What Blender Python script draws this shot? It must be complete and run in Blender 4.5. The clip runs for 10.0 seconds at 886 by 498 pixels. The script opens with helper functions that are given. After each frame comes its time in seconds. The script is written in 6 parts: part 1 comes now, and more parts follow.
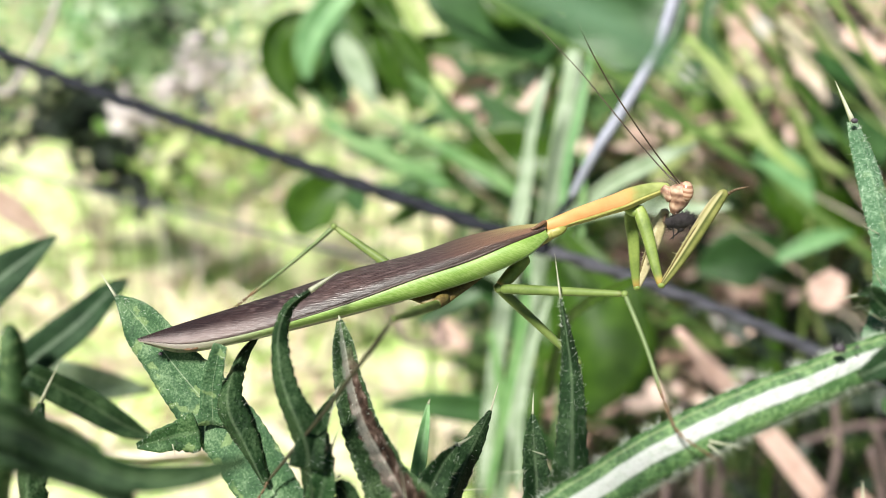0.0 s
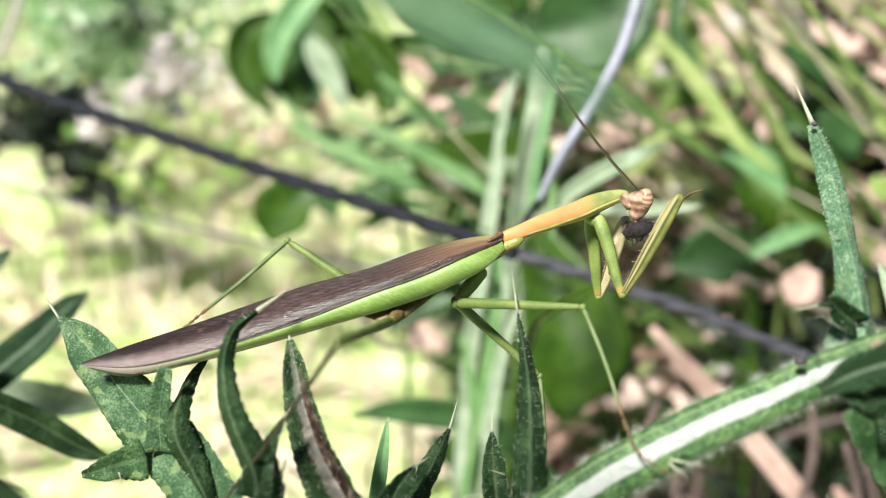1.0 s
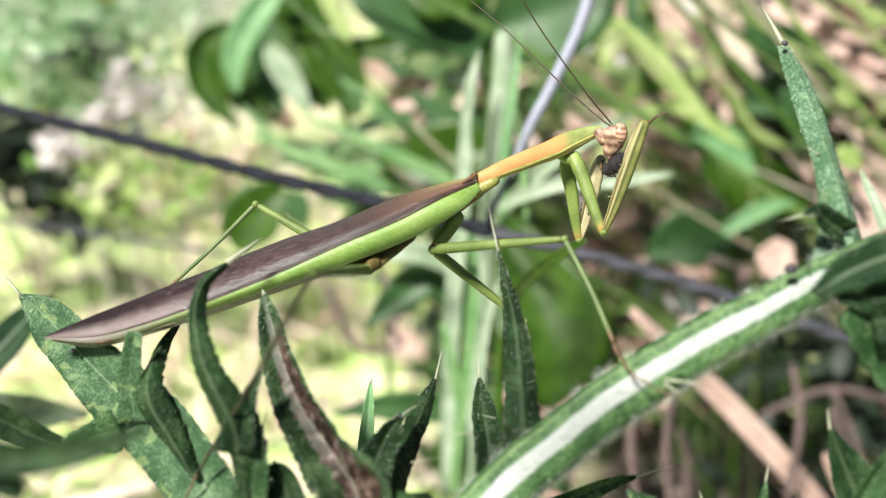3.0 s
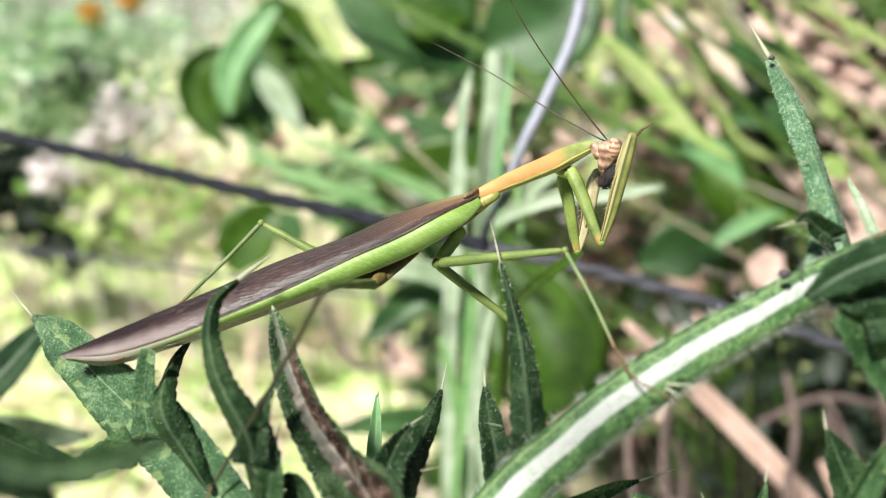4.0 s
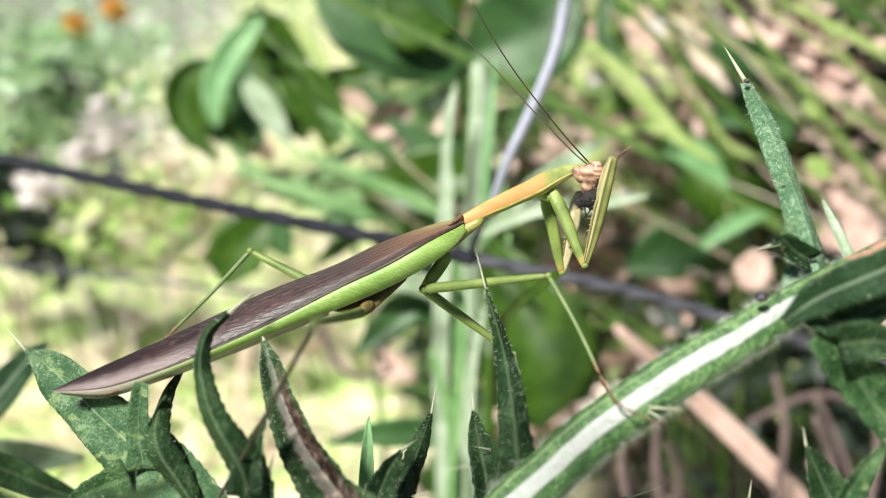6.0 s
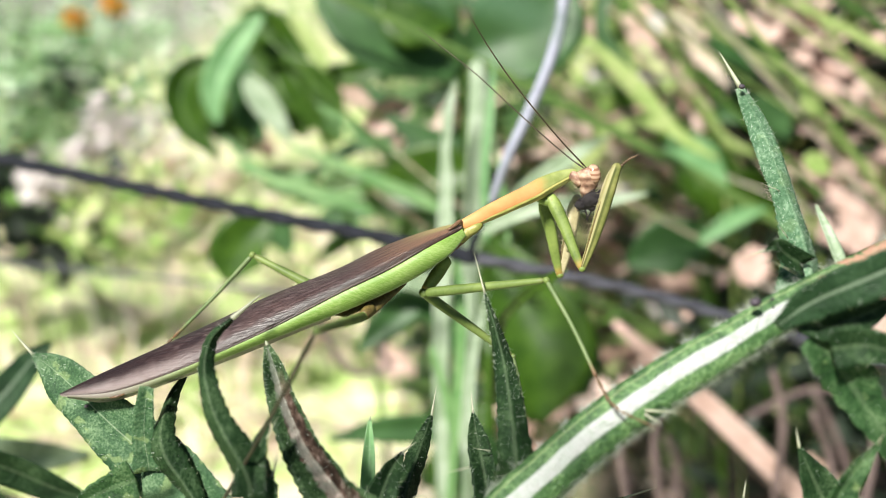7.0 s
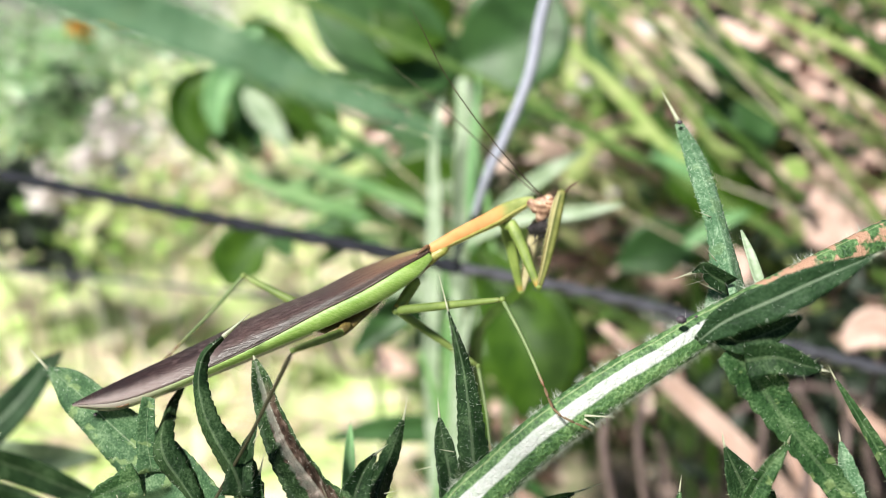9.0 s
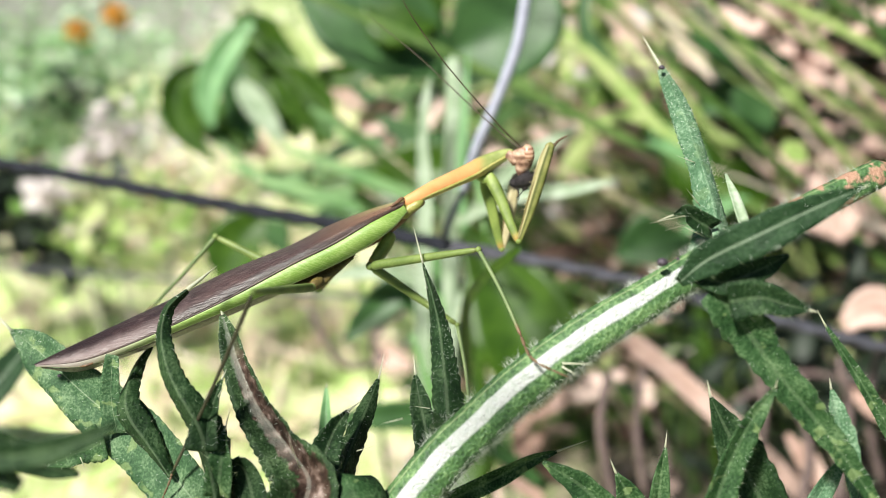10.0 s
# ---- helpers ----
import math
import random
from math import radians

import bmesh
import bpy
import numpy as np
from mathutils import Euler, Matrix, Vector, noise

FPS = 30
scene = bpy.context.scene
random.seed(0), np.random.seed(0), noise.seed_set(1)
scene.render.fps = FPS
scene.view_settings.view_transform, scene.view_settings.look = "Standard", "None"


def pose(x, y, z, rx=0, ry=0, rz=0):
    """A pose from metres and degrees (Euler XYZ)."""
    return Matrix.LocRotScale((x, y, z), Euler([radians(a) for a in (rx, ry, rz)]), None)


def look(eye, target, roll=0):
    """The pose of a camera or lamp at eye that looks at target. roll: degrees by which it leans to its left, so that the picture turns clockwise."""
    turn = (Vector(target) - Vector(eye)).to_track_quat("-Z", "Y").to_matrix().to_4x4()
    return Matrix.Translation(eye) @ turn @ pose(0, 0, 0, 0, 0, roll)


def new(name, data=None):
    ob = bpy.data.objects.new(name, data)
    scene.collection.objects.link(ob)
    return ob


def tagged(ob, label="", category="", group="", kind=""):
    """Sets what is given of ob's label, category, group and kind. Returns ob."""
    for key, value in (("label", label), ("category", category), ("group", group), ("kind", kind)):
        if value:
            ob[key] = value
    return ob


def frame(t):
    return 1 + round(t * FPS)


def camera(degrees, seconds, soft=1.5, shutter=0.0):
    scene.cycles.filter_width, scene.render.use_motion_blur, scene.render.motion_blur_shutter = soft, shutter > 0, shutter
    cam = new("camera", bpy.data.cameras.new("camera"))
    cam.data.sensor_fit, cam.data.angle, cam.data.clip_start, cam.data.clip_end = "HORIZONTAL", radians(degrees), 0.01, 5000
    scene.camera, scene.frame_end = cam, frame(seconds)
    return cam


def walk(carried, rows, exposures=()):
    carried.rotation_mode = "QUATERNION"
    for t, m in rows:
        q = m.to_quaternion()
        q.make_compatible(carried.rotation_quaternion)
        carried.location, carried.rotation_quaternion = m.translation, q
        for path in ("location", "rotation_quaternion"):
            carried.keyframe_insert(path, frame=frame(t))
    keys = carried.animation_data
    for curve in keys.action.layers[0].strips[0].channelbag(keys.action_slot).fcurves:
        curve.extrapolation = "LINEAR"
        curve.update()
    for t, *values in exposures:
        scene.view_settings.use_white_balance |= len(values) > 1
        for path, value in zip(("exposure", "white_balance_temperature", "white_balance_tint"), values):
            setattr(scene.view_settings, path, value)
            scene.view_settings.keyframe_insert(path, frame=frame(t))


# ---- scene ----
cam = camera(54.9, 10.0, soft=0.8)
cam.data.dof.use_dof = True
cam.data.dof.focus_distance, cam.data.dof.aperture_fstop = 0.134, 11.3
METRES, EYE, TILT, LEAN, TURN = 0.085, 0.45, -25.0, 0.0, 0.0
ROWS = [
    (0.0, 0.0, 0.0, 0.0, 0.0, 0.0, -0.0),
    (0.5, -0.0007, -0.0154, 0.0227, -0.58, -0.06, 0.18),
    (1.0, 0.0498, 0.0469, 0.0291, -1.23, -0.21, 1.16),
    (1.5, 0.0297, 0.007, -0.0502, -1.83, 0.12, 2.45),
    (2.0, 0.0423, 0.0897, -0.0731, -2.29, 0.19, 3.39),
    (3.5, 0.0321, 0.0819, -0.1073, -3.35, 1.63, 5.45),
    (4.0, 0.0136, 0.0552, -0.1063, -3.65, 2.17, 5.99),
    (4.5, 0.0336, 0.0603, -0.0879, -3.92, 2.53, 6.49),
    (5.0, 0.0292, 0.044, -0.0866, -4.09, 2.54, 6.87),
    (5.5, 0.0254, 0.0339, -0.0788, -4.17, 2.39, 7.11),
    (7.0, 0.0282, -0.0004, -0.0411, -4.17, 1.62, 7.5),
    (7.5, 0.0104, -0.0195, -0.0666, -4.16, 1.59, 7.48),
    (8.0, -0.0093, -0.058, -0.0478, -4.12, 1.57, 7.62),
    (8.5, 0.0247, -0.0704, -0.0457, -3.98, 1.58, 7.77),
    (9.0, 0.0959, -0.1881, -0.006, -3.73, 1.48, 8.05),
    (9.5, 0.1335, -0.1709, -0.0695, -3.48, 1.64, 8.28),
    (10.0, 0.1413, -0.127, -0.1204, -3.4, 2.02, 8.69),
]
walk(cam, [(t, pose(0, 0, EYE, TILT, LEAN, TURN) @ pose(METRES * x, METRES * y, METRES * z, 90 + pitch, roll, yaw)) for t, x, y, z, yaw, pitch, roll in ROWS])

# ---- daylight: a high, slightly hazy sun behind the left shoulder, and open sky ----
SUN_FROM = Vector((-0.34, -0.44, 0.83)).normalized()
sun = new("sun", bpy.data.lights.new("sun", "SUN"))
sun.data.energy, sun.data.angle, sun.data.color = 4.6, radians(8), (1.0, 0.97, 0.90)
sun.matrix_world = look(SUN_FROM, (0, 0, 0))
world = bpy.data.worlds.new("daylight")
scene.world = world
world.use_nodes = True
sky = world.node_tree.nodes.new("ShaderNodeTexSky")
sky.sky_type, sky.sun_disc = "NISHITA", False
sky.sun_elevation = math.asin(SUN_FROM.z)
sky.sun_rotation = math.atan2(SUN_FROM.x, SUN_FROM.y)
world.node_tree.links.new(sky.outputs[0], world.node_tree.nodes["Background"].inputs[0])
world.node_tree.nodes["Background"].inputs[1].default_value = 0.031
scene.view_settings.exposure = 0.95


# ---- materials ----
def ramp(nt, fac, stops):
    r = nt.nodes.new("ShaderNodeValToRGB")
    els = r.color_ramp.elements
    while len(els) < len(stops):
        els.new(0.5)
    for e, (p, c) in zip(els, stops):
        e.position, e.color = p, (*c, 1)
    nt.links.new(fac, r.inputs[0])
    return r.outputs[0]


def noise_tex(nt, scale, detail=3.0, vec=None, stretch=None):
    n = nt.nodes.new("ShaderNodeTexNoise")
    n.inputs["Scale"].default_value, n.inputs["Detail"].default_value = scale, detail
    if vec is None:
        vec = nt.nodes.new("ShaderNodeTexCoord").outputs["Object"]
    if stretch:
        m = nt.nodes.new("ShaderNodeMapping")
        m.inputs["Scale"].default_value = stretch
        nt.links.new(vec, m.inputs[0])
        vec = m.outputs[0]
    nt.links.new(vec, n.inputs["Vector"])
    return n.outputs["Fac"]


def mixc(nt, fac, a, b, kind="MIX"):
    m = nt.nodes.new("ShaderNodeMix")
    m.data_type, m.blend_type = "RGBA", kind
    for value, i in ((fac, 0), (a, 6), (b, 7)):
        if isinstance(value, bpy.types.NodeSocket):
            nt.links.new(value, m.inputs[i])
        else:
            m.inputs[i].default_value = value if i == 0 else (*value, 1)
    return m.outputs[2]


def maths(nt, op, a, b=0.0, c=0.0):
    m = nt.nodes.new("ShaderNodeMath")
    m.operation = op
    for i, v in enumerate((a, b, c)):
        if isinstance(v, bpy.types.NodeSocket):
            nt.links.new(v, m.inputs[i])
        else:
            m.inputs[i].default_value = v
    return m.outputs[0]


def smooth(nt, value, lo, hi):
    m = nt.nodes.new("ShaderNodeMapRange")
    m.interpolation_type = "SMOOTHSTEP"
    nt.links.new(value, m.inputs[0])
    m.inputs[1].default_value, m.inputs[2].default_value = lo, hi
    return m.outputs[0]


def uv(nt):
    s = nt.nodes.new("ShaderNodeSeparateXYZ")
    nt.links.new(nt.nodes.new("ShaderNodeUVMap").outputs[0], s.inputs[0])
    return s.outputs[0], s.outputs[1]


def start(name):
    m = bpy.data.materials.new(name)
    m.use_nodes = True
    nt = m.node_tree
    return m, nt, nt.nodes["Principled BSDF"]


def relief(nt, shader, height, strength, distance):
    b = nt.nodes.new("ShaderNodeBump")
    b.inputs["Strength"].default_value, b.inputs["Distance"].default_value = strength, distance
    nt.links.new(height, b.inputs["Height"])
    nt.links.new(b.outputs[0], shader.inputs["Normal"])
    return b.outputs[0]


def let_through(nt, shader, colour, share):
    """Light that comes through a thin blade."""
    t = nt.nodes.new("ShaderNodeBsdfTranslucent")
    if isinstance(colour, bpy.types.NodeSocket):
        nt.links.new(colour, t.inputs[0])
    else:
        t.inputs[0].default_value = (*colour, 1)
    mx = nt.nodes.new("ShaderNodeMixShader")
    mx.inputs[0].default_value = share
    nt.links.new(shader.outputs[0], mx.inputs[1])
    nt.links.new(t.outputs[0], mx.inputs[2])
    nt.links.new(mx.outputs[0], nt.nodes["Material Output"].inputs[0])


def varied(name, stops, scale=300.0, rough=0.6, bump=0.25, depth=0.0003, fine=6.0, through_share=0.0, coat=0.0, island=0.0, shine=0.5):
    """Colour from two sizes of noise over the given stops, with fine relief."""
    m, nt, p = start(name)
    big, small = noise_tex(nt, scale), noise_tex(nt, scale * fine, 2)
    f = maths(nt, "MULTIPLY_ADD", small, 0.45, maths(nt, "MULTIPLY", big, 0.6))
    if island:
        g = nt.nodes.new("ShaderNodeNewGeometry")
        f = maths(nt, "ADD", f, maths(nt, "MULTIPLY", maths(nt, "SUBTRACT", g.outputs["Random Per Island"], 0.5), island))
    col = ramp(nt, f, stops)
    nt.links.new(col, p.inputs["Base Color"])
    p.inputs["Roughness"].default_value = rough
    p.inputs["Coat Weight"].default_value = coat
    p.inputs["Specular IOR Level"].default_value = shine
    relief(nt, p, small, bump, depth)
    if through_share:
        let_through(nt, p, col, through_share)
    return m


def thistle_skin(name, dark, mid, pale, rib_width=0.09, rib=(0.30, 0.40, 0.22), dead=0.0, rib_share=0.12, blotch=0.0):
    """Green blade with a pale middle rib, downy speckles and, if wanted, a dead brown middle."""
    m, nt, p = start(name)
    u, v = uv(nt)
    big, fine = noise_tex(nt, 260), noise_tex(nt, 2600, 2)
    f = maths(nt, "MULTIPLY_ADD", fine, 0.48, maths(nt, "MULTIPLY", big, 0.56))
    col = ramp(nt, f, [(0.36, dark), (0.52, mid), (0.70, pale)])
    off = maths(nt, "ABSOLUTE", maths(nt, "SUBTRACT", u, 0.5))
    if dead:
        wob = maths(nt, "MULTIPLY_ADD", noise_tex(nt, 620, 4), 0.42, maths(nt, "ABSOLUTE", maths(nt, "SUBTRACT", u, 0.60)))
        brown = ramp(nt, noise_tex(nt, 520, 6), [(0.34, (0.018, 0.011, 0.008)), (0.48, (0.048, 0.029, 0.021)), (0.60, (0.12, 0.082, 0.065)), (0.72, (0.32, 0.25, 0.22))])
        where = maths(nt, "MULTIPLY", maths(nt, "SUBTRACT", 1.0, smooth(nt, wob, dead, dead + 0.07)), maths(nt, "SUBTRACT", 1.0, smooth(nt, v, 0.66, 0.86)))
        col = mixc(nt, where, col, brown)
        streak = maths(nt, "MULTIPLY_ADD", noise_tex(nt, 900, 4), 0.30, maths(nt, "ABSOLUTE", maths(nt, "SUBTRACT", u, 0.40)))
        bleached = maths(nt, "MULTIPLY", maths(nt, "SUBTRACT", 1.0, smooth(nt, streak, 0.20, 0.30)), smooth(nt, v, 0.20, 0.45))
        col = mixc(nt, maths(nt, "MULTIPLY", bleached, 0.48), col, (0.24, 0.25, 0.21))
    if blotch:
        patch = smooth(nt, noise_tex(nt, 330, 2, stretch=(1, 0.6, 1.5)), 0.60, 0.66)
        col = mixc(nt, maths(nt, "MULTIPLY", patch, blotch), col, (0.30, 0.40, 0.16))
    line = maths(nt, "SUBTRACT", 1.0, smooth(nt, off, rib_width * 0.35, rib_width))
    col = mixc(nt, maths(nt, "MULTIPLY", line, rib_share), col, rib)
    nt.links.new(col, p.inputs["Base Color"])
    p.inputs["Roughness"].default_value = 0.6
    p.inputs["Specular IOR Level"].default_value = 0.16
    relief(nt, p, maths(nt, "MULTIPLY_ADD", noise_tex(nt, 700, 3), 1.8, maths(nt, "MULTIPLY", fine, 0.6)), 0.5, 0.0005)
    let_through(nt, p, mixc(nt, 0.15, col, (0.16, 0.30, 0.06)), 0.12)
    return m


M_THISTLE = thistle_skin("thistle_green", (0.010, 0.033, 0.010), (0.030, 0.076, 0.024), (0.115, 0.19, 0.085), blotch=0.35)
# darker thistle green; on the hooked lobe it also stands in for shade
M_THISTLE_DARK = thistle_skin("thistle_dark_green", (0.005, 0.016, 0.005), (0.014, 0.038, 0.012), (0.060, 0.105, 0.045), 0.07)
M_THISTLE_DOWN = thistle_skin("thistle_downy_green", (0.034, 0.090, 0.042), (0.085, 0.172, 0.090), (0.25, 0.37, 0.24), 0.03, (0.42, 0.50, 0.34), rib_share=0.14, blotch=0.12)
M_LEAF_END = thistle_skin("thistle_leaf_end", (0.020, 0.055, 0.023), (0.050, 0.108, 0.048), (0.16, 0.25, 0.13), 0.018, (0.36, 0.44, 0.29), rib_share=0.35, blotch=0.35)
M_THISTLE_DEAD = thistle_skin("thistle_browned", (0.007, 0.018, 0.006), (0.021, 0.048, 0.016), (0.11, 0.17, 0.08), 0.05, (0.40, 0.40, 0.33), 0.44, 0.2)
M_LEAFLET = thistle_skin("thistle_leaflet", (0.008, 0.025, 0.009), (0.019, 0.048, 0.019), (0.042, 0.085, 0.039), 0.06, (0.20, 0.26, 0.18), rib_share=0.7)
M_SPINE = varied("straw_spine", [(0.3, (0.40, 0.42, 0.28)), (0.7, (0.66, 0.66, 0.52))], 900, 0.45, through_share=0.35)
M_PRICKLE = varied("pale_green_prickle", [(0.3, (0.22, 0.30, 0.16)), (0.7, (0.42, 0.46, 0.30))], 900, 0.5, through_share=0.2)
M_HAIR = varied("pale_down", [(0.3, (0.50, 0.56, 0.46)), (0.7, (0.72, 0.76, 0.68))], 900, 0.5, through_share=0.3)


def stalk_skin():
    m, nt, p = start("thistle_stalk")
    u, v = uv(nt)
    fine = noise_tex(nt, 1900, 3)
    green = ramp(nt, maths(nt, "MULTIPLY_ADD", fine, 0.5, maths(nt, "MULTIPLY", noise_tex(nt, 300), 0.5)),
                 [(0.36, (0.018, 0.055, 0.016)), (0.5, (0.055, 0.13, 0.038)), (0.66, (0.17, 0.28, 0.11))])
    white = ramp(nt, noise_tex(nt, 800, 4), [(0.3, (0.37, 0.42, 0.36)), (0.45, (0.43, 0.46, 0.43)), (0.65, (0.48, 0.49, 0.48))])
    wob = maths(nt, "MULTIPLY_ADD", noise_tex(nt, 250, 3), 0.03, u)
    band = maths(nt, "MULTIPLY", smooth(nt, wob, 0.412, 0.430), maths(nt, "SUBTRACT", 1.0, smooth(nt, wob, 0.508, 0.530)))
    band = maths(nt, "MULTIPLY", band, maths(nt, "SUBTRACT", 1.0, smooth(nt, v, 0.775, 0.79)))
    line = maths(nt, "MULTIPLY", smooth(nt, wob, 0.335, 0.342), maths(nt, "SUBTRACT", 1.0, smooth(nt, wob, 0.35, 0.362)))
    col = mixc(nt, maths(nt, "MULTIPLY", line, 0.25), green, (0.5, 0.55, 0.30))
    col = mixc(nt, band, col, white)
    scar = maths(nt, "MULTIPLY", smooth(nt, v, 0.80, 0.84), smooth(nt, noise_tex(nt, 420, 4), 0.46, 0.56))
    col = mixc(nt, scar, col, (0.36, 0.21, 0.14))
    nt.links.new(col, p.inputs["Base Color"])
    p.inputs["Roughness"].default_value = 0.55
    relief(nt, p, maths(nt, "MULTIPLY_ADD", noise_tex(nt, 700, 3, stretch=(1, 1, 1)), 0.8, fine), 0.8, 0.0005)
    return m


M_STALK = stalk_skin()
M_SPECK = varied("dark_speck", [(0.3, (0.01, 0.008, 0.012)), (0.7, (0.09, 0.07, 0.09))], 2000, 0.5)


def wing_skin():
    m, nt, p = start("wing_brown")
    u, v = uv(nt)
    c = nt.nodes.new("ShaderNodeCombineXYZ")
    nt.links.new(maths(nt, "MULTIPLY", u, 8.0), c.inputs[0])
    nt.links.new(maths(nt, "MULTIPLY_ADD", u, 10.0, maths(nt, "MULTIPLY", v, 180.0)), c.inputs[1])
    vor = nt.nodes.new("ShaderNodeTexVoronoi")
    vor.feature = "DISTANCE_TO_EDGE"
    vor.inputs["Scale"].default_value, vor.inputs["Randomness"].default_value = 1.0, 0.35
    nt.links.new(c.outputs[0], vor.inputs["Vector"])
    vein = maths(nt, "SUBTRACT", 1.0, smooth(nt, vor.outputs[0], 0.04, 0.34))
    base = ramp(nt, maths(nt, "MULTIPLY_ADD", noise_tex(nt, 160, 3), 0.6, maths(nt, "MULTIPLY", noise_tex(nt, 900, 2), 0.35)),
                [(0.25, (0.009, 0.004, 0.003)), (0.5, (0.024, 0.010, 0.008)), (0.75, (0.058, 0.028, 0.023))])
    base = mixc(nt, maths(nt, "MULTIPLY", maths(nt, "SUBTRACT", 1.0, smooth(nt, v, 0.04, 0.36)), 0.6), base, (0.12, 0.050, 0.030))
    gold = maths(nt, "MULTIPLY", vein, maths(nt, "SUBTRACT", 1.0, smooth(nt, v, 0.05, 0.36)))
    col = mixc(nt, maths(nt, "MULTIPLY", gold, 0.6), base, (0.56, 0.31, 0.17))
    col = mixc(nt, maths(nt, "MULTIPLY", maths(nt, "MULTIPLY", vein, 0.22), maths(nt, "SUBTRACT", 1.0, smooth(nt, v, 0.40, 0.75))), col, (0.23, 0.16, 0.145))
    fan = maths(nt, "ABSOLUTE", maths(nt, "SUBTRACT", maths(nt, "FRACT", maths(nt, "MULTIPLY_ADD", u, 7.0, maths(nt, "MULTIPLY", v, 2.4))), 0.5))
    fan = maths(nt, "MULTIPLY", maths(nt, "SUBTRACT", 1.0, smooth(nt, fan, 0.03, 0.13)), maths(nt, "SUBTRACT", 1.0, smooth(nt, v, 0.25, 0.6)))
    col = mixc(nt, maths(nt, "MULTIPLY", fan, 0.5), col, (0.018, 0.009, 0.007))
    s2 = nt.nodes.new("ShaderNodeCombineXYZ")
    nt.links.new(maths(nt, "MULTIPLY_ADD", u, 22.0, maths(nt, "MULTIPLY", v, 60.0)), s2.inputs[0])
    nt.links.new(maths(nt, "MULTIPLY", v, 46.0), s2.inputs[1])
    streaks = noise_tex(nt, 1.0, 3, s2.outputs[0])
    # short pale streaks: glossy highlights painted into the wing colour
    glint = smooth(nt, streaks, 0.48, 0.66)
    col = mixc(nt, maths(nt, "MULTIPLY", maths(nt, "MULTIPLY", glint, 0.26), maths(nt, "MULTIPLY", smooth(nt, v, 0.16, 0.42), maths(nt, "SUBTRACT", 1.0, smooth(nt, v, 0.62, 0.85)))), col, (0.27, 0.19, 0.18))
    # paler membrane towards the tip, with its highlight painted in too
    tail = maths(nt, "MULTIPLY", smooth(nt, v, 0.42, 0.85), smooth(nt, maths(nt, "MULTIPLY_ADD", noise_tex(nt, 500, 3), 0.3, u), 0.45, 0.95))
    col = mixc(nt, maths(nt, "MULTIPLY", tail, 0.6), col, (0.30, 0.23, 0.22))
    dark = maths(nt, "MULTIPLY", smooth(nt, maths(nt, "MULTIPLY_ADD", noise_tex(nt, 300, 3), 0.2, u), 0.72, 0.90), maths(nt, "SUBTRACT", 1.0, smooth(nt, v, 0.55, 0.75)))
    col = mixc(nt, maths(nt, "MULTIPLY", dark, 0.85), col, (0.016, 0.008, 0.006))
    root = maths(nt, "MULTIPLY", maths(nt, "SUBTRACT", 1.0, smooth(nt, v, 0.02, 0.22)), maths(nt, "SUBTRACT", 1.0, smooth(nt, u, 0.22, 0.42)))
    col = mixc(nt, maths(nt, "MULTIPLY", root, 0.75), col, (0.42, 0.38, 0.14))
    nt.links.new(col, p.inputs["Base Color"])
    p.inputs["Roughness"].default_value = 0.36
    p.inputs["Specular IOR Level"].default_value = 0.65
    cells = maths(nt, "MULTIPLY", vein, maths(nt, "SUBTRACT", 1.0, smooth(nt, v, 0.18, 0.36)))
    relief(nt, p, maths(nt, "MULTIPLY_ADD", noise_tex(nt, 1500, 3), 0.3, maths(nt, "MULTIPLY_ADD", streaks, 1.3, cells)), 0.5, 0.0003)
    let_through(nt, p, col, 0.04)
    return m


def band_skin():
    m, nt, p = start("wing_green_margin")
    u, v = uv(nt)
    c = nt.nodes.new("ShaderNodeCombineXYZ")
    nt.links.new(maths(nt, "MULTIPLY", u, 1.6), c.inputs[0])
    nt.links.new(maths(nt, "MULTIPLY_ADD", u, 3.0, maths(nt, "MULTIPLY", v, 190.0)), c.inputs[1])
    vor = nt.nodes.new("ShaderNodeTexVoronoi")
    vor.feature = "DISTANCE_TO_EDGE"
    vor.inputs["Scale"].default_value, vor.inputs["Randomness"].default_value = 1.0, 0.6
    nt.links.new(c.outputs[0], vor.inputs["Vector"])
    vein = maths(nt, "SUBTRACT", 1.0, smooth(nt, vor.outputs[0], 0.02, 0.14))
    col = ramp(nt, noise_tex(nt, 240, 3), [(0.3, (0.17, 0.30, 0.05)), (0.55, (0.22, 0.36, 0.07)), (0.8, (0.29, 0.42, 0.11))])
    col = mixc(nt, maths(nt, "MULTIPLY", vein, 0.4), col, (0.42, 0.55, 0.20))
    dusk = smooth(nt, v, 0.56, 0.90)
    col = mixc(nt, dusk, col, (0.25, 0.22, 0.18))
    rim = smooth(nt, u, 0.90, 0.97)
    col = mixc(nt, maths(nt, "MULTIPLY", rim, 0.6), col, (0.52, 0.62, 0.36))
    nt.links.new(col, p.inputs["Base Color"])
    p.inputs["Roughness"].default_value = 0.42
    relief(nt, p, vein, 0.22, 0.0002)
    let_through(nt, p, col, 0.2)
    return m


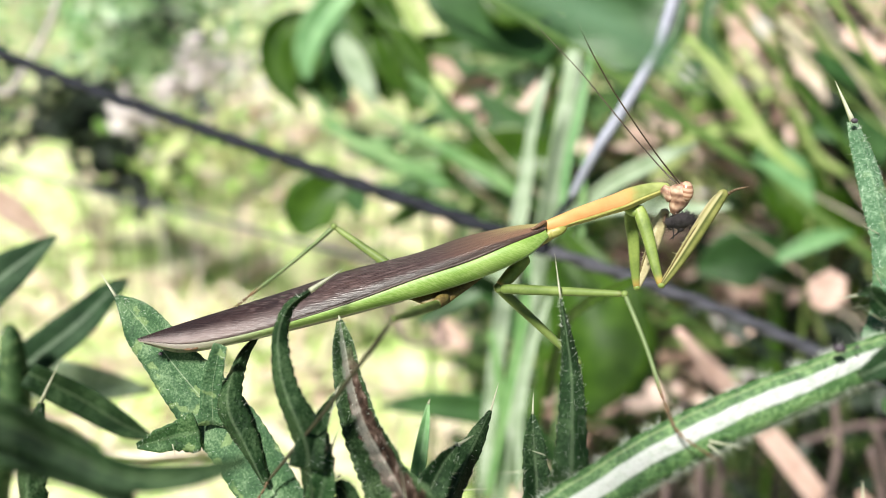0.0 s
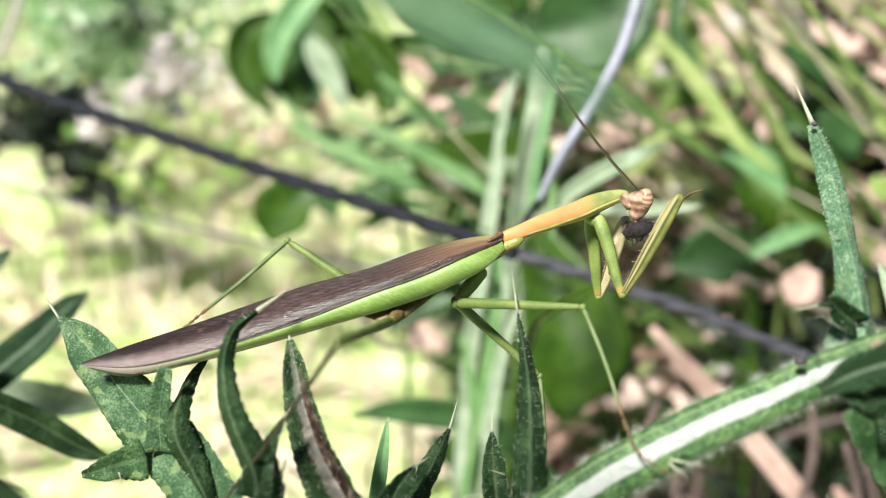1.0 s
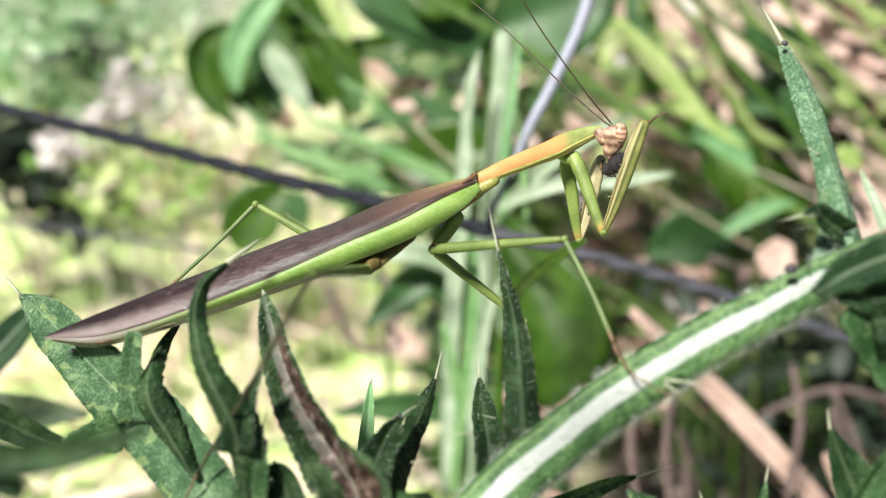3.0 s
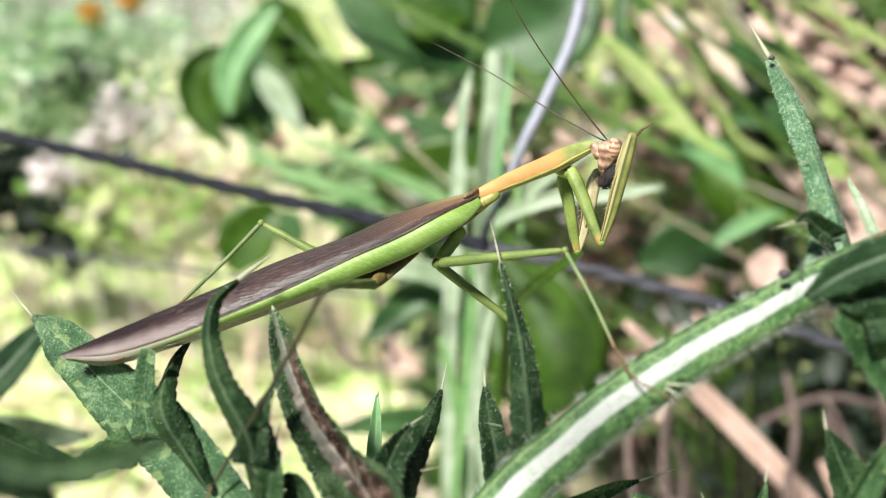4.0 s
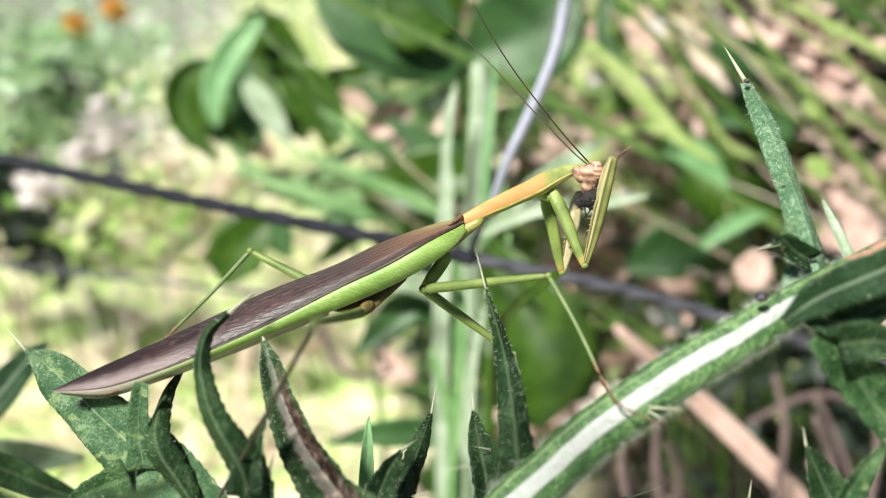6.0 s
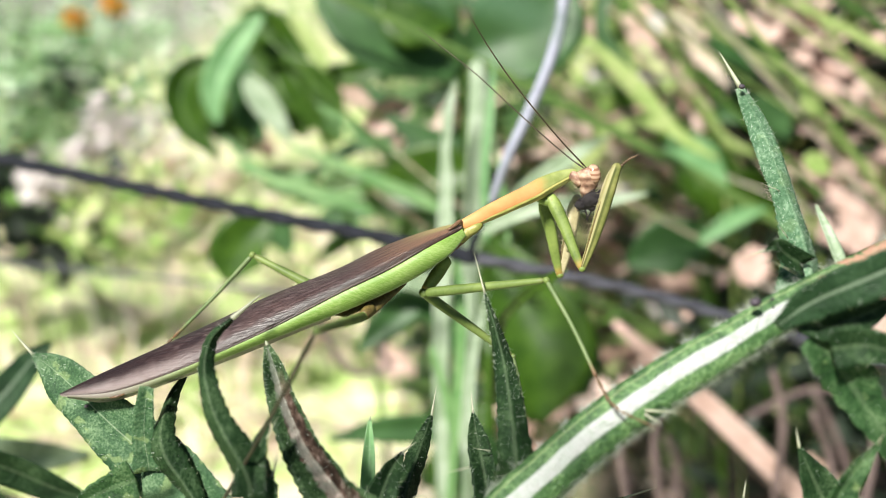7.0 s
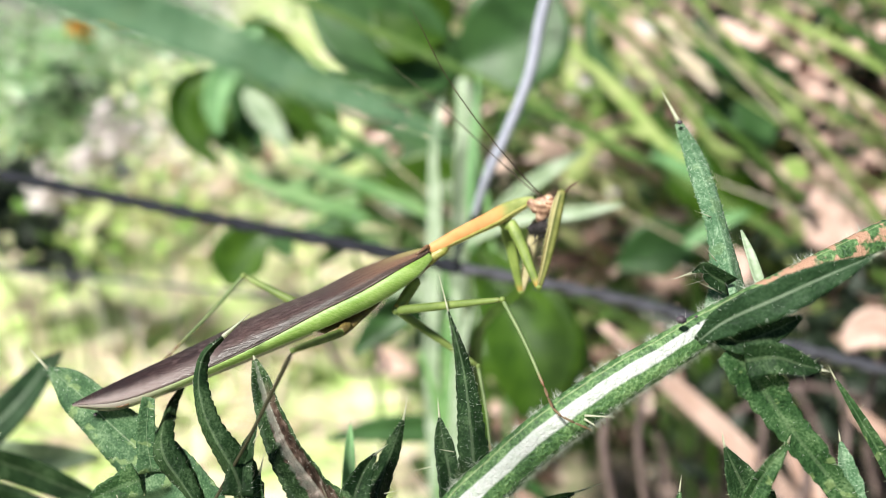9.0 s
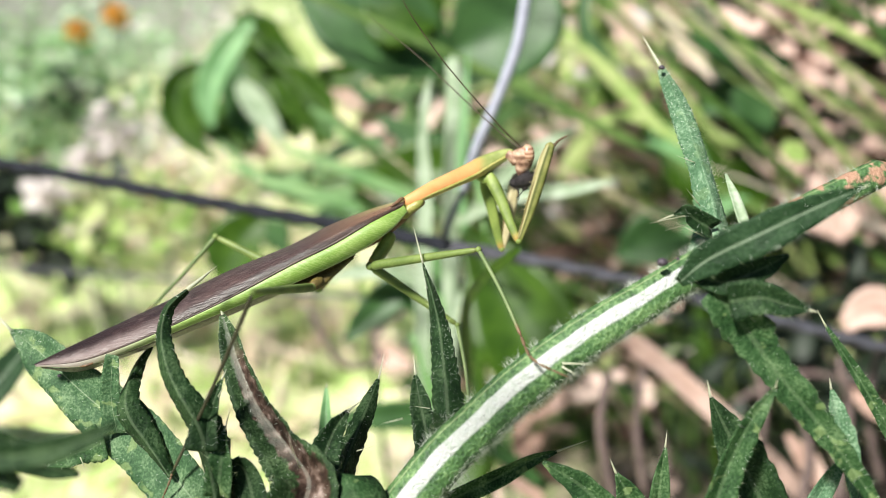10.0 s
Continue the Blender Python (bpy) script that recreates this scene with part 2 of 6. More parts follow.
def pronotum_skin():
    m, nt, p = start("pronotum")
    u, v = uv(nt)
    wob = maths(nt, "MULTIPLY_ADD", noise_tex(nt, 500, 3), 0.10, v)
    orange = ramp(nt, noise_tex(nt, 420, 4), [(0.3, (0.58, 0.26, 0.09)), (0.7, (0.66, 0.33, 0.13))])
    green = ramp(nt, noise_tex(nt, 500, 4), [(0.3, (0.17, 0.21, 0.05)), (0.7, (0.29, 0.33, 0.11))])
    col = mixc(nt, smooth(nt, wob, 0.56, 0.74), orange, green)
    col = mixc(nt, maths(nt, "MULTIPLY", smooth(nt, u, 0.615, 0.66), 0.8), col, (0.50, 0.47, 0.20))
    nt.links.new(col, p.inputs["Base Color"])
    p.inputs["Roughness"].default_value = 0.55
    p.inputs["Specular IOR Level"].default_value = 0.35
    relief(nt, p, noise_tex(nt, 2200, 3), 0.22, 0.0002)
    return m


def limb_skin(name, a, b, tip, t0=0.8, t1=1.0, striped=False):
    m, nt, p = start(name)
    u, v = uv(nt)
    col = ramp(nt, maths(nt, "MULTIPLY_ADD", noise_tex(nt, 2600, 2), 0.22, maths(nt, "MULTIPLY", noise_tex(nt, 300), 0.78)), [(0.35, a), (0.65, b)])
    if striped:
        pale = maths(nt, "MULTIPLY", smooth(nt, u, 0.22, 0.30), maths(nt, "SUBTRACT", 1.0, smooth(nt, u, 0.42, 0.46)))
        col = mixc(nt, maths(nt, "MULTIPLY", pale, 0.5), col, (0.44, 0.38, 0.20))
        keel = maths(nt, "MULTIPLY", smooth(nt, u, 0.43, 0.46), maths(nt, "SUBTRACT", 1.0, smooth(nt, u, 0.48, 0.53)))
        col = mixc(nt, maths(nt, "MULTIPLY", keel, 0.75), col, (0.05, 0.06, 0.012))
    col = mixc(nt, smooth(nt, v, t0, t1), col, tip)
    nt.links.new(col, p.inputs["Base Color"])
    p.inputs["Roughness"].default_value = 0.5
    p.inputs["Specular IOR Level"].default_value = 0.35
    relief(nt, p, noise_tex(nt, 1400, 2), 0.12, 0.0001)
    return m


M_WING, M_BAND, M_PRONOTUM = wing_skin(), band_skin(), pronotum_skin()
M_COXA = limb_skin("foreleg_green", (0.10, 0.15, 0.03), (0.24, 0.31, 0.075), (0.40, 0.25, 0.07), 0.82, 0.99)
M_FEMUR = limb_skin("foreleg_thigh", (0.11, 0.13, 0.028), (0.23, 0.23, 0.07), (0.20, 0.20, 0.06), 0.9, 1.0, True)
M_LEG = limb_skin("leg_green", (0.10, 0.15, 0.035), (0.19, 0.25, 0.07), (0.14, 0.16, 0.05), 0.9, 1.0)
M_SHANK = limb_skin("leg_shank", (0.10, 0.15, 0.055), (0.18, 0.23, 0.10), (0.17, 0.09, 0.05), 0.80, 0.98)
M_FOOT = limb_skin("leg_foot", (0.10, 0.065, 0.035), (0.19, 0.125, 0.07), (0.12, 0.06, 0.04))
M_HIP = varied("leg_base_olive", [(0.35, (0.06, 0.04, 0.012)), (0.65, (0.17, 0.13, 0.035))], 500, 0.55)
M_HIND = varied("hind_leg_brown", [(0.35, (0.020, 0.016, 0.010)), (0.65, (0.05, 0.042, 0.026))], 500, 0.4)
M_ABDOMEN = varied("abdomen_olive", [(0.35, (0.10, 0.09, 0.03)), (0.65, (0.22, 0.20, 0.07))], 300, 0.5)
M_COLLAR = varied("thorax_yellow_green", [(0.35, (0.20, 0.22, 0.045)), (0.65, (0.36, 0.33, 0.10))], 500, 0.4)
M_VEIN = varied("wing_dark_vein", [(0.35, (0.018, 0.010, 0.008)), (0.65, (0.06, 0.035, 0.025))], 500, 0.4)
M_UNDER = varied("thorax_brown", [(0.35, (0.06, 0.03, 0.014)), (0.65, (0.22, 0.12, 0.06))], 500, 0.45)


def head_skin():
    m, nt, p = start("head_buff")
    w = nt.nodes.new("ShaderNodeTexWave")
    w.bands_direction = "Z"
    w.inputs["Scale"].default_value, w.inputs["Distortion"].default_value, w.inputs["Detail Scale"].default_value = 230.0, 2.5, 2.0
    nt.links.new(nt.nodes.new("ShaderNodeTexCoord").outputs["Object"], w.inputs["Vector"])
    f = maths(nt, "MULTIPLY_ADD", noise_tex(nt, 700, 4), 0.80, maths(nt, "MULTIPLY", w.outputs["Fac"], 0.20))
    nt.links.new(ramp(nt, f, [(0.28, (0.10, 0.048, 0.030)), (0.44, (0.27, 0.15, 0.10)), (0.56, (0.44, 0.29, 0.20)), (0.72, (0.60, 0.47, 0.36))]), p.inputs["Base Color"])
    p.inputs["Roughness"].default_value = 0.5
    relief(nt, p, noise_tex(nt, 2600, 2), 0.4, 0.0002)
    return m


M_HEAD = head_skin()
M_INNER = varied("foreleg_pale_inner", [(0.35, (0.30, 0.26, 0.13)), (0.65, (0.46, 0.41, 0.24))], 500, 0.45)
M_ANTENNA = varied("antenna_brown", [(0.35, (0.028, 0.018, 0.010)), (0.65, (0.062, 0.040, 0.020))], 500, 0.45)
M_PREY = varied("prey_black", [(0.35, (0.005, 0.004, 0.005)), (0.65, (0.035, 0.028, 0.03))], 1500, 0.7, bump=0.8)
M_PREYWING = varied("prey_wing", [(0.35, (0.26, 0.23, 0.19)), (0.65, (0.46, 0.42, 0.37))], 1500, 0.3, through_share=0.5)


def eye_skin():
    m, nt, p = start("eye_striped")
    u, v = uv(nt)
    w = nt.nodes.new("ShaderNodeTexWave")
    w.bands_direction = "Z"
    w.inputs["Scale"].default_value, w.inputs["Distortion"].default_value = 420.0, 0.6
    nt.links.new(nt.nodes.new("ShaderNodeTexCoord").outputs["Object"], w.inputs["Vector"])
    nt.links.new(ramp(nt, w.outputs["Fac"], [(0.2, (0.29, 0.145, 0.09)), (0.7, (0.50, 0.33, 0.23))]), p.inputs["Base Color"])
    p.inputs["Roughness"].default_value = 0.22
    return m


M_EYE = eye_skin()
# near-black wire colour that holds the shade on the strands
M_WIRE = varied("shade_dark_wire", [(0.3, (0.010, 0.011, 0.015)), (0.7, (0.028, 0.030, 0.040))], 500, 0.85, bump=0.6, shine=0.15)
M_WIRE_BRIGHT = varied("galvanised_wire", [(0.3, (0.22, 0.23, 0.30)), (0.7, (0.36, 0.37, 0.45))], 500, 0.45, bump=0.5)
M_WEED = varied("broadleaf_green", [(0.3, (0.018, 0.055, 0.003)), (0.5, (0.042, 0.108, 0.006)), (0.7, (0.09, 0.185, 0.016))], 90, 0.42, through_share=0.4)
M_WEED_PALE = varied("broadleaf_pale", [(0.3, (0.10, 0.26, 0.09)), (0.7, (0.25, 0.44, 0.20))], 90, 0.4, through_share=0.25)
M_WEED_DARK = varied("broadleaf_deep_green", [(0.3, (0.025, 0.075, 0.018)), (0.7, (0.065, 0.16, 0.045))], 90, 0.5, through_share=0.3)
M_REED = varied("pale_reed_green", [(0.3, (0.16, 0.24, 0.13)), (0.5, (0.30, 0.39, 0.25)), (0.7, (0.48, 0.55, 0.43))], 120, 0.5, through_share=0.2)
M_DRY = varied("dry_pink_leaf", [(0.3, (0.48, 0.31, 0.25)), (0.7, (0.72, 0.54, 0.47))], 120, 0.6, through_share=0.15)
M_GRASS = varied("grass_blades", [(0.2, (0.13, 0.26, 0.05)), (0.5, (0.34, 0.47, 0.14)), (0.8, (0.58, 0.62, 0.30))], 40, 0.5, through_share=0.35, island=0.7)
# darker copy of the grass with shade put into its greens
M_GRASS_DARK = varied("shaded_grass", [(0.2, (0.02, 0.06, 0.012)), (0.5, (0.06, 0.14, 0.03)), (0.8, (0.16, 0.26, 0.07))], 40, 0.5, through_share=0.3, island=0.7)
M_STRAW = varied("straw_litter", [(0.2, (0.36, 0.25, 0.17)), (0.5, (0.62, 0.50, 0.38)), (0.8, (0.80, 0.70, 0.58))], 60, 0.65, through_share=0.15, island=0.7)
M_LITTER = varied("dead_leaf_litter", [(0.2, (0.12, 0.07, 0.05)), (0.5, (0.46, 0.30, 0.24)), (0.8, (0.70, 0.53, 0.46))], 60, 0.65, through_share=0.1, island=0.8)
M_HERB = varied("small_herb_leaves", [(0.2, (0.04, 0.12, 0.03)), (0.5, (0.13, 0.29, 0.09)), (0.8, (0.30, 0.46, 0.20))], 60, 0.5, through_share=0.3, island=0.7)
# copies of the herb green: sun painted into one, shade into the next
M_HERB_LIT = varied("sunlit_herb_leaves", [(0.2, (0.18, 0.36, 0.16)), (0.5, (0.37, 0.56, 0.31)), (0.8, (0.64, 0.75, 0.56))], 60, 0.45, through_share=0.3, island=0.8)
M_HERB_DEEP = varied("shaded_herb_leaves", [(0.2, (0.012, 0.035, 0.010)), (0.5, (0.045, 0.10, 0.028)), (0.8, (0.15, 0.25, 0.08))], 60, 0.5, through_share=0.25, island=0.8)
M_SEED = varied("pale_seed_fluff", [(0.3, (0.56, 0.50, 0.49)), (0.7, (0.74, 0.68, 0.67))], 200, 0.8, through_share=0.3)
# near-black green: puts shade into the leaf colour of shrubs and gaps
M_SHADE = varied("shade_dark_green", [(0.3, (0.006, 0.012, 0.006)), (0.7, (0.016, 0.032, 0.014))], 90, 0.6, through_share=0.15)
M_WIRE_MID = varied("dull_grey_wire", [(0.3, (0.035, 0.035, 0.045)), (0.7, (0.08, 0.08, 0.10))], 500, 0.6, bump=0.5)
M_PETAL = varied("orange_petal", [(0.3, (0.85, 0.30, 0.01)), (0.7, (0.92, 0.45, 0.04))], 200, 0.5, through_share=0.3)
M_BROWN_STEM = varied("dry_brown_stem", [(0.3, (0.06, 0.04, 0.04)), (0.7, (0.17, 0.12, 0.11))], 100, 0.6)


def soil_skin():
    """Soil under dry grass in sunlit-pale patches, soil under dense growth in painted shade, and plain meadow farther
    out.
    """
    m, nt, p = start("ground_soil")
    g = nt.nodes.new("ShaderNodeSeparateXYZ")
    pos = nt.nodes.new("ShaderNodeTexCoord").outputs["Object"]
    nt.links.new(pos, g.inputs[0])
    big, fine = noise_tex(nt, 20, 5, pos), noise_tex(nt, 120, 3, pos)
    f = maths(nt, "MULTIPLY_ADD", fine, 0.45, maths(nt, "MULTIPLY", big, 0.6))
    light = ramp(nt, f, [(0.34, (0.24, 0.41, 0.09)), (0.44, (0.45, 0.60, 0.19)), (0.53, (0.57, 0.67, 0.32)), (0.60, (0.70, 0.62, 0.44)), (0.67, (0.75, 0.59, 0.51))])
    shade_soil = ramp(nt, f, [(0.3, (0.010, 0.009, 0.006)), (0.50, (0.040, 0.034, 0.022)), (0.60, (0.19, 0.145, 0.11)), (0.72, (0.50, 0.39, 0.33))])
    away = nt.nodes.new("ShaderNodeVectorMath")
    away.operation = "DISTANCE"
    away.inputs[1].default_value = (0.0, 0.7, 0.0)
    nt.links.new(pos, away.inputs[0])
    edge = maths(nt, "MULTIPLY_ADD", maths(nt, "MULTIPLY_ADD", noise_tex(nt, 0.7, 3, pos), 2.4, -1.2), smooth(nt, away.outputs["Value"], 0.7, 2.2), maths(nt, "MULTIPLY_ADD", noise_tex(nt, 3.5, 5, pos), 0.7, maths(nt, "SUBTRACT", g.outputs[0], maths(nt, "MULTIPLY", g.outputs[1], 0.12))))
    # sun on the left and shade on the right are put into the colour
    ground_col = mixc(nt, smooth(nt, edge, 0.25, 0.55), light, shade_soil)
    reach = maths(nt, "MULTIPLY_ADD", noise_tex(nt, 0.8, 5, pos), 4.5, away.outputs["Value"])
    meadow = ramp(nt, f, [(0.35, (0.07, 0.13, 0.03)), (0.55, (0.18, 0.26, 0.08)), (0.75, (0.34, 0.34, 0.18))])
    ground_col = mixc(nt, smooth(nt, reach, 3.2, 7.5), ground_col, meadow)
    track = maths(nt, "MULTIPLY", smooth(nt, g.outputs[1], 2.3, 2.8), maths(nt, "SUBTRACT", 1.0, smooth(nt, g.outputs[0], -0.7, -0.4)))
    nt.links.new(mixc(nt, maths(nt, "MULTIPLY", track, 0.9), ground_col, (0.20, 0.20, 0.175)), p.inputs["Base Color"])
    p.inputs["Roughness"].default_value = 0.9
    relief(nt, p, fine, 0.8, 0.01)
    return m


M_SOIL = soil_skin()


# ---- building helpers; lengths in millimetres ----
PLACE = {}


def thing(name, base, label, category, group="", kind=""):
    ob = new(name)
    ob.location = Vector(base) * 0.001
    ob.empty_display_size = 0.005
    PLACE[ob.name] = Vector(base)
    return tagged(ob, label, category, group, kind)


def mesh_of(name, verts, faces, uvs, material, origin):
    me = bpy.data.meshes.new(name)
    me.from_pydata([tuple((Vector(v) - origin) * 0.001) for v in verts], [], faces)
    if uvs is not None:
        layer = me.uv_layers.new(name="UVMap")
        for loop in me.loops:
            layer.data[loop.index].uv = uvs[loop.vertex_index]
    me.polygons.foreach_set("use_smooth", [True] * len(me.polygons))
    me.materials.append(material)
    me.update()
    return me


def part(name, shape, material, parent, label="", pivot=None, kind=""):
    """One mesh under a thing or a part. shape: verts, faces, uvs."""
    origin = Vector(pivot) if pivot is not None else PLACE[parent.name]
    ob = new(name, mesh_of(name, *shape, material, origin))
    ob.parent = parent
    ob.location = (origin - PLACE[parent.name]) * 0.001
    PLACE[ob.name] = origin
    return tagged(ob, label, kind=kind)


def solo(name, shape, material, base, label, category, group="", kind=""):
    """A thing that is one mesh."""
    ob = new(name, mesh_of(name, *shape, material, Vector(base)))
    ob.location = Vector(base) * 0.001
    PLACE[ob.name] = Vector(base)
    return tagged(ob, label, category, group, kind)


def spline(points, n, closed=False):
    """n+1 points of a Catmull-Rom curve through the given ones, which may carry widths too."""
    p = np.array(points, float)
    p = np.vstack([2 * p[0] - p[1], p, 2 * p[-1] - p[-2]])
    k = len(p) - 3
    out = []
    for i in range(n + 1):
        s = i / n * k
        j = min(int(s), k - 1)
        f = s - j
        a, b, c, d = p[j:j + 4]
        out.append(0.5 * (2 * b + (c - a) * f + (2 * a - 5 * b + 4 * c - d) * f * f + (3 * b - a - 3 * c + d) * f ** 3))
    return np.array(out)


def unit(v):
    return v / (np.linalg.norm(v) + 1e-9)


FACE = np.array((-0.0761, -0.9150, 0.3963))      # from the plant towards its sunny open side
RIGHT = np.array((0.9889, -0.1202, -0.0876))
UP = np.array((0.1278, 0.3852, 0.9139))


def tube(points, radii, n=20, seg=10, face=None, flat=1.0, round_end=True, groove=0.0):
    """A limb: a tapering tube along a curve. flat: depth of the section against its width. u runs round it, 0.5 on the face side."""
    face = FACE if face is None else np.array(face, float)
    r = spline([(*p, w) for p, w in zip(points, radii)], n)
    c, w = r[:, :3], np.maximum(r[:, 3], 0.01)
    if round_end:
        for i, s in ((0, 0.35), (n, 0.35)):
            w[i] *= s
    verts, faces, uvs = [], [], []
    for i in range(n + 1):
        t = unit(c[min(i + 1, n)] - c[max(i - 1, 0)])
        side = unit(np.cross(t, face))
        out = np.cross(side, t)
        for k in range(seg + 1):
            a = 2 * math.pi * (k / seg) - math.pi
            g = 1.0 - groove * math.exp(-(a / 0.45) ** 2)
            verts.append(c[i] + w[i] * (math.sin(a) * side + math.cos(a) * flat * g * out))
            uvs.append((k / seg, i / n))
    m = seg + 1
    for i in range(n):
        for k in range(seg):
            faces.append((i * m + k, i * m + k + 1, (i + 1) * m + k + 1, (i + 1) * m + k))
    faces.append(tuple(range(m - 1))[::-1])
    faces.append(tuple(n * m + k for k in range(m - 1)))
    return verts, faces, uvs


def blade(points, widths, face=None, fold=0.35, n=28, cols=8, thick=0.35, teeth=0, tooth=0.0, wave=0.0, curl=0.0, seed=1, twist=0.0):
    """A leaf or lobe: a folded strip with thickness, toothed edges and waves. u across, v along."""
    face = FACE if face is None else np.array(face, float)
    rng = random.Random(seed)
    r = spline([(*p, w) for p, w in zip(points, widths)], n)
    c, w = r[:, :3], np.maximum(r[:, 3], 0.03)
    verts, faces, uvs = [], [], []
    m = cols + 1
    ph = rng.uniform(0, 6)
    for i in range(n + 1):
        v = i / n
        t = unit(c[min(i + 1, n)] - c[max(i - 1, 0)])
        side = unit(np.cross(t, face))
        out = np.cross(side, t)
        tw = twist * (v - 0.3)
        side, out = side * math.cos(tw) + out * math.sin(tw), out * math.cos(tw) - side * math.sin(tw)
        for layer in (0, 1):
            for k in range(m):
                u = 2 * k / cols - 1
                e = abs(u)
                ww = w[i] / max(0.5, math.cos(fold))
                if teeth and e > 0.7:
                    bite = v * teeth + (0.37 if u > 0 else 0.0) + 0.5 * noise.noise((v * 9, seed, u))
                    big = 0.55 + 0.9 * abs(noise.noise((math.floor(bite) * 0.73, seed * 1.7, u * 3)))
                    ww *= 1 + tooth * big * (e - 0.7) / 0.3 * (bite % 1.0 - 0.4)
                    ww *= 1 + 0.10 * (e - 0.7) / 0.3 * noise.noise((v * 7, seed * 2.3, u * 2))
                ang = fold * (1 + 0.3 * math.sin(v * 5 + ph))
                lift = ww * (math.sin(ang) * e + curl * e * e)
                lift += wave * ww * e * math.sin(v * 17 + ph + (2.0 if u > 0 else 0.0))
                p = c[i] + side * (u * ww * math.cos(ang)) + out * lift
                if layer:
                    p = p - out * thick * (1 - 0.75 * e ** 3) * min(1.0, 4 * (1 - v) + 0.15)
                verts.append(p)
                uvs.append((k / cols, v))
    s = 2 * m
    for i in range(n):
        a, b = i * s, (i + 1) * s
        for k in range(cols):
            faces.append((a + k, b + k, b + k + 1, a + k + 1))
            faces.append((a + m + k, a + m + k + 1, b + m + k + 1, b + m + k))
        faces.append((a, a + m, b + m, b))
        faces.append((a + cols, b + cols, b + m + cols, a + m + cols))
    for i in (0, n):
        for k in range(cols):
            q = i * s + k
            faces.append((q, q + 1, q + m + 1, q + m) if i == 0 else (q + m, q + m + 1, q + 1, q))
    return verts, faces, uvs


def joined(shapes):
    verts, faces, uvs = [], [], []
    for v, f, q in shapes:
        o = len(verts)
        verts += list(v)
        faces += [tuple(i + o for i in x) for x in f]
        uvs += list(q)
    return verts, faces, uvs


def needle(a, b, radius, seg=5, bend=0.0):
    """A cone from a to b."""
    a, b = np.array(a, float), np.array(b, float)
    mid = (a + b) / 2 + UP * bend
    return tube([a, mid, b], [radius, radius * 0.6, radius * 0.06], n=5, seg=seg, round_end=False)


def spike(a, b, radius):
    """A hair: the cheapest cone."""
    t = unit(b - a)
    s = unit(np.cross(t, (0.31, 0.52, 0.79)))
    o = np.cross(t, s)
    v = [a + radius * (math.cos(q) * s + math.sin(q) * o) for q in (0, 2.1, 4.2)] + [b]
    return v, [(0, 1, 3), (1, 2, 3), (2, 0, 3)], [(0.5, 0.5)] * 4


def down(shape, count, length, radius, seed, edge=0.0, lean=0.4, spot=None):
    """Short hairs standing on a shape; edge: the share that grows on the margins."""
    rng = random.Random(seed)
    verts, faces, uvs = shape
    hairs = []
    quads = [f for f in faces if len(f) == 4]
    tries = 0
    while len(hairs) < count and tries < count * 30:
        tries += 1
        f = rng.choice(quads)
        um = sum(uvs[i][0] for i in f) / 4
        vm = sum(uvs[i][1] for i in f) / 4
        if rng.random() < edge and 0.12 < um < 0.88:
            continue
        if spot and not spot(um, vm):
            continue
        p = [np.array(verts[i]) for i in f]
        nrm = np.cross(p[2] - p[0], p[3] - p[1])
        if np.linalg.norm(nrm) < 1e-9:
            continue
        nrm = unit(nrm)
        a, b = rng.random(), rng.random()
        base = (p[0] * (1 - a) + p[1] * a) * (1 - b) + (p[3] * (1 - a) + p[2] * a) * b
        way = unit(nrm + lean * np.array([rng.gauss(0, 1), rng.gauss(0, 1), rng.gauss(0, 1)]))
        hairs.append(spike(base, base + way * length * rng.uniform(0.5, 1.3), radius))
    return joined(hairs)


def ellipsoid(c, axes, n=12, m=18):
    """axes: three half-axis vectors."""
    a, b, d = [np.array(x, float) for x in axes]
    verts, faces, uvs = [], [], []
    for i in range(n + 1):
        th = math.pi * i / n
        for k in range(m + 1):
            ph = 2 * math.pi * k / m
            verts.append(np.array(c) + a * math.cos(th) + math.sin(th) * (b * math.cos(ph) + d * math.sin(ph)))
            uvs.append((k / m, i / n))
    for i in range(n):
        for k in range(m):
            q = i * (m + 1) + k
            faces.append((q, q + m + 1, q + m + 2, q + 1))
    return verts, faces, uvs


# ---- ground ----
def ground():
    n, verts, faces, uvs = 160, [], [], []
    rng = np.linspace(-1, 1, n + 1)
    for j in range(n + 1):
        for i in range(n + 1):
            x, y = 9000 * rng[i] ** 3 + 700 * rng[i], 9000 * rng[j] ** 3 + 900 * rng[j] + 500
            far = min(1.0, math.hypot(x, y - 500) / 3000)
            verts.append((x, y, 45 * (1 + far) * noise.noise((x / 400, y / 400, 0.3)) + 12 * noise.noise((x / 60, y / 60, 2.0))))
            uvs.append((i / n, j / n))
    for j in range(n):
        for i in range(n):
            a = j * (n + 1) + i
            faces.append((a, a + 1, a + n + 2, a + n + 1))
    verts += [(-600000, -600000, -60), (600000, -600000, -60), (600000, 600000, -60), (-600000, 600000, -60)]
    uvs += [(0, 0)] * 4
    k = len(verts)
    faces.append((k - 4, k - 3, k - 2, k - 1))
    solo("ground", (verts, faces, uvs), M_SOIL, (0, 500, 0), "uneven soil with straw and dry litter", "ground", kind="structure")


ground()


# ---- thistle ----
def spine(parent, a, b, radius=0.35):
    return part("spine", needle(a, b, radius), M_SPINE, parent, "sharp straw-coloured spine")


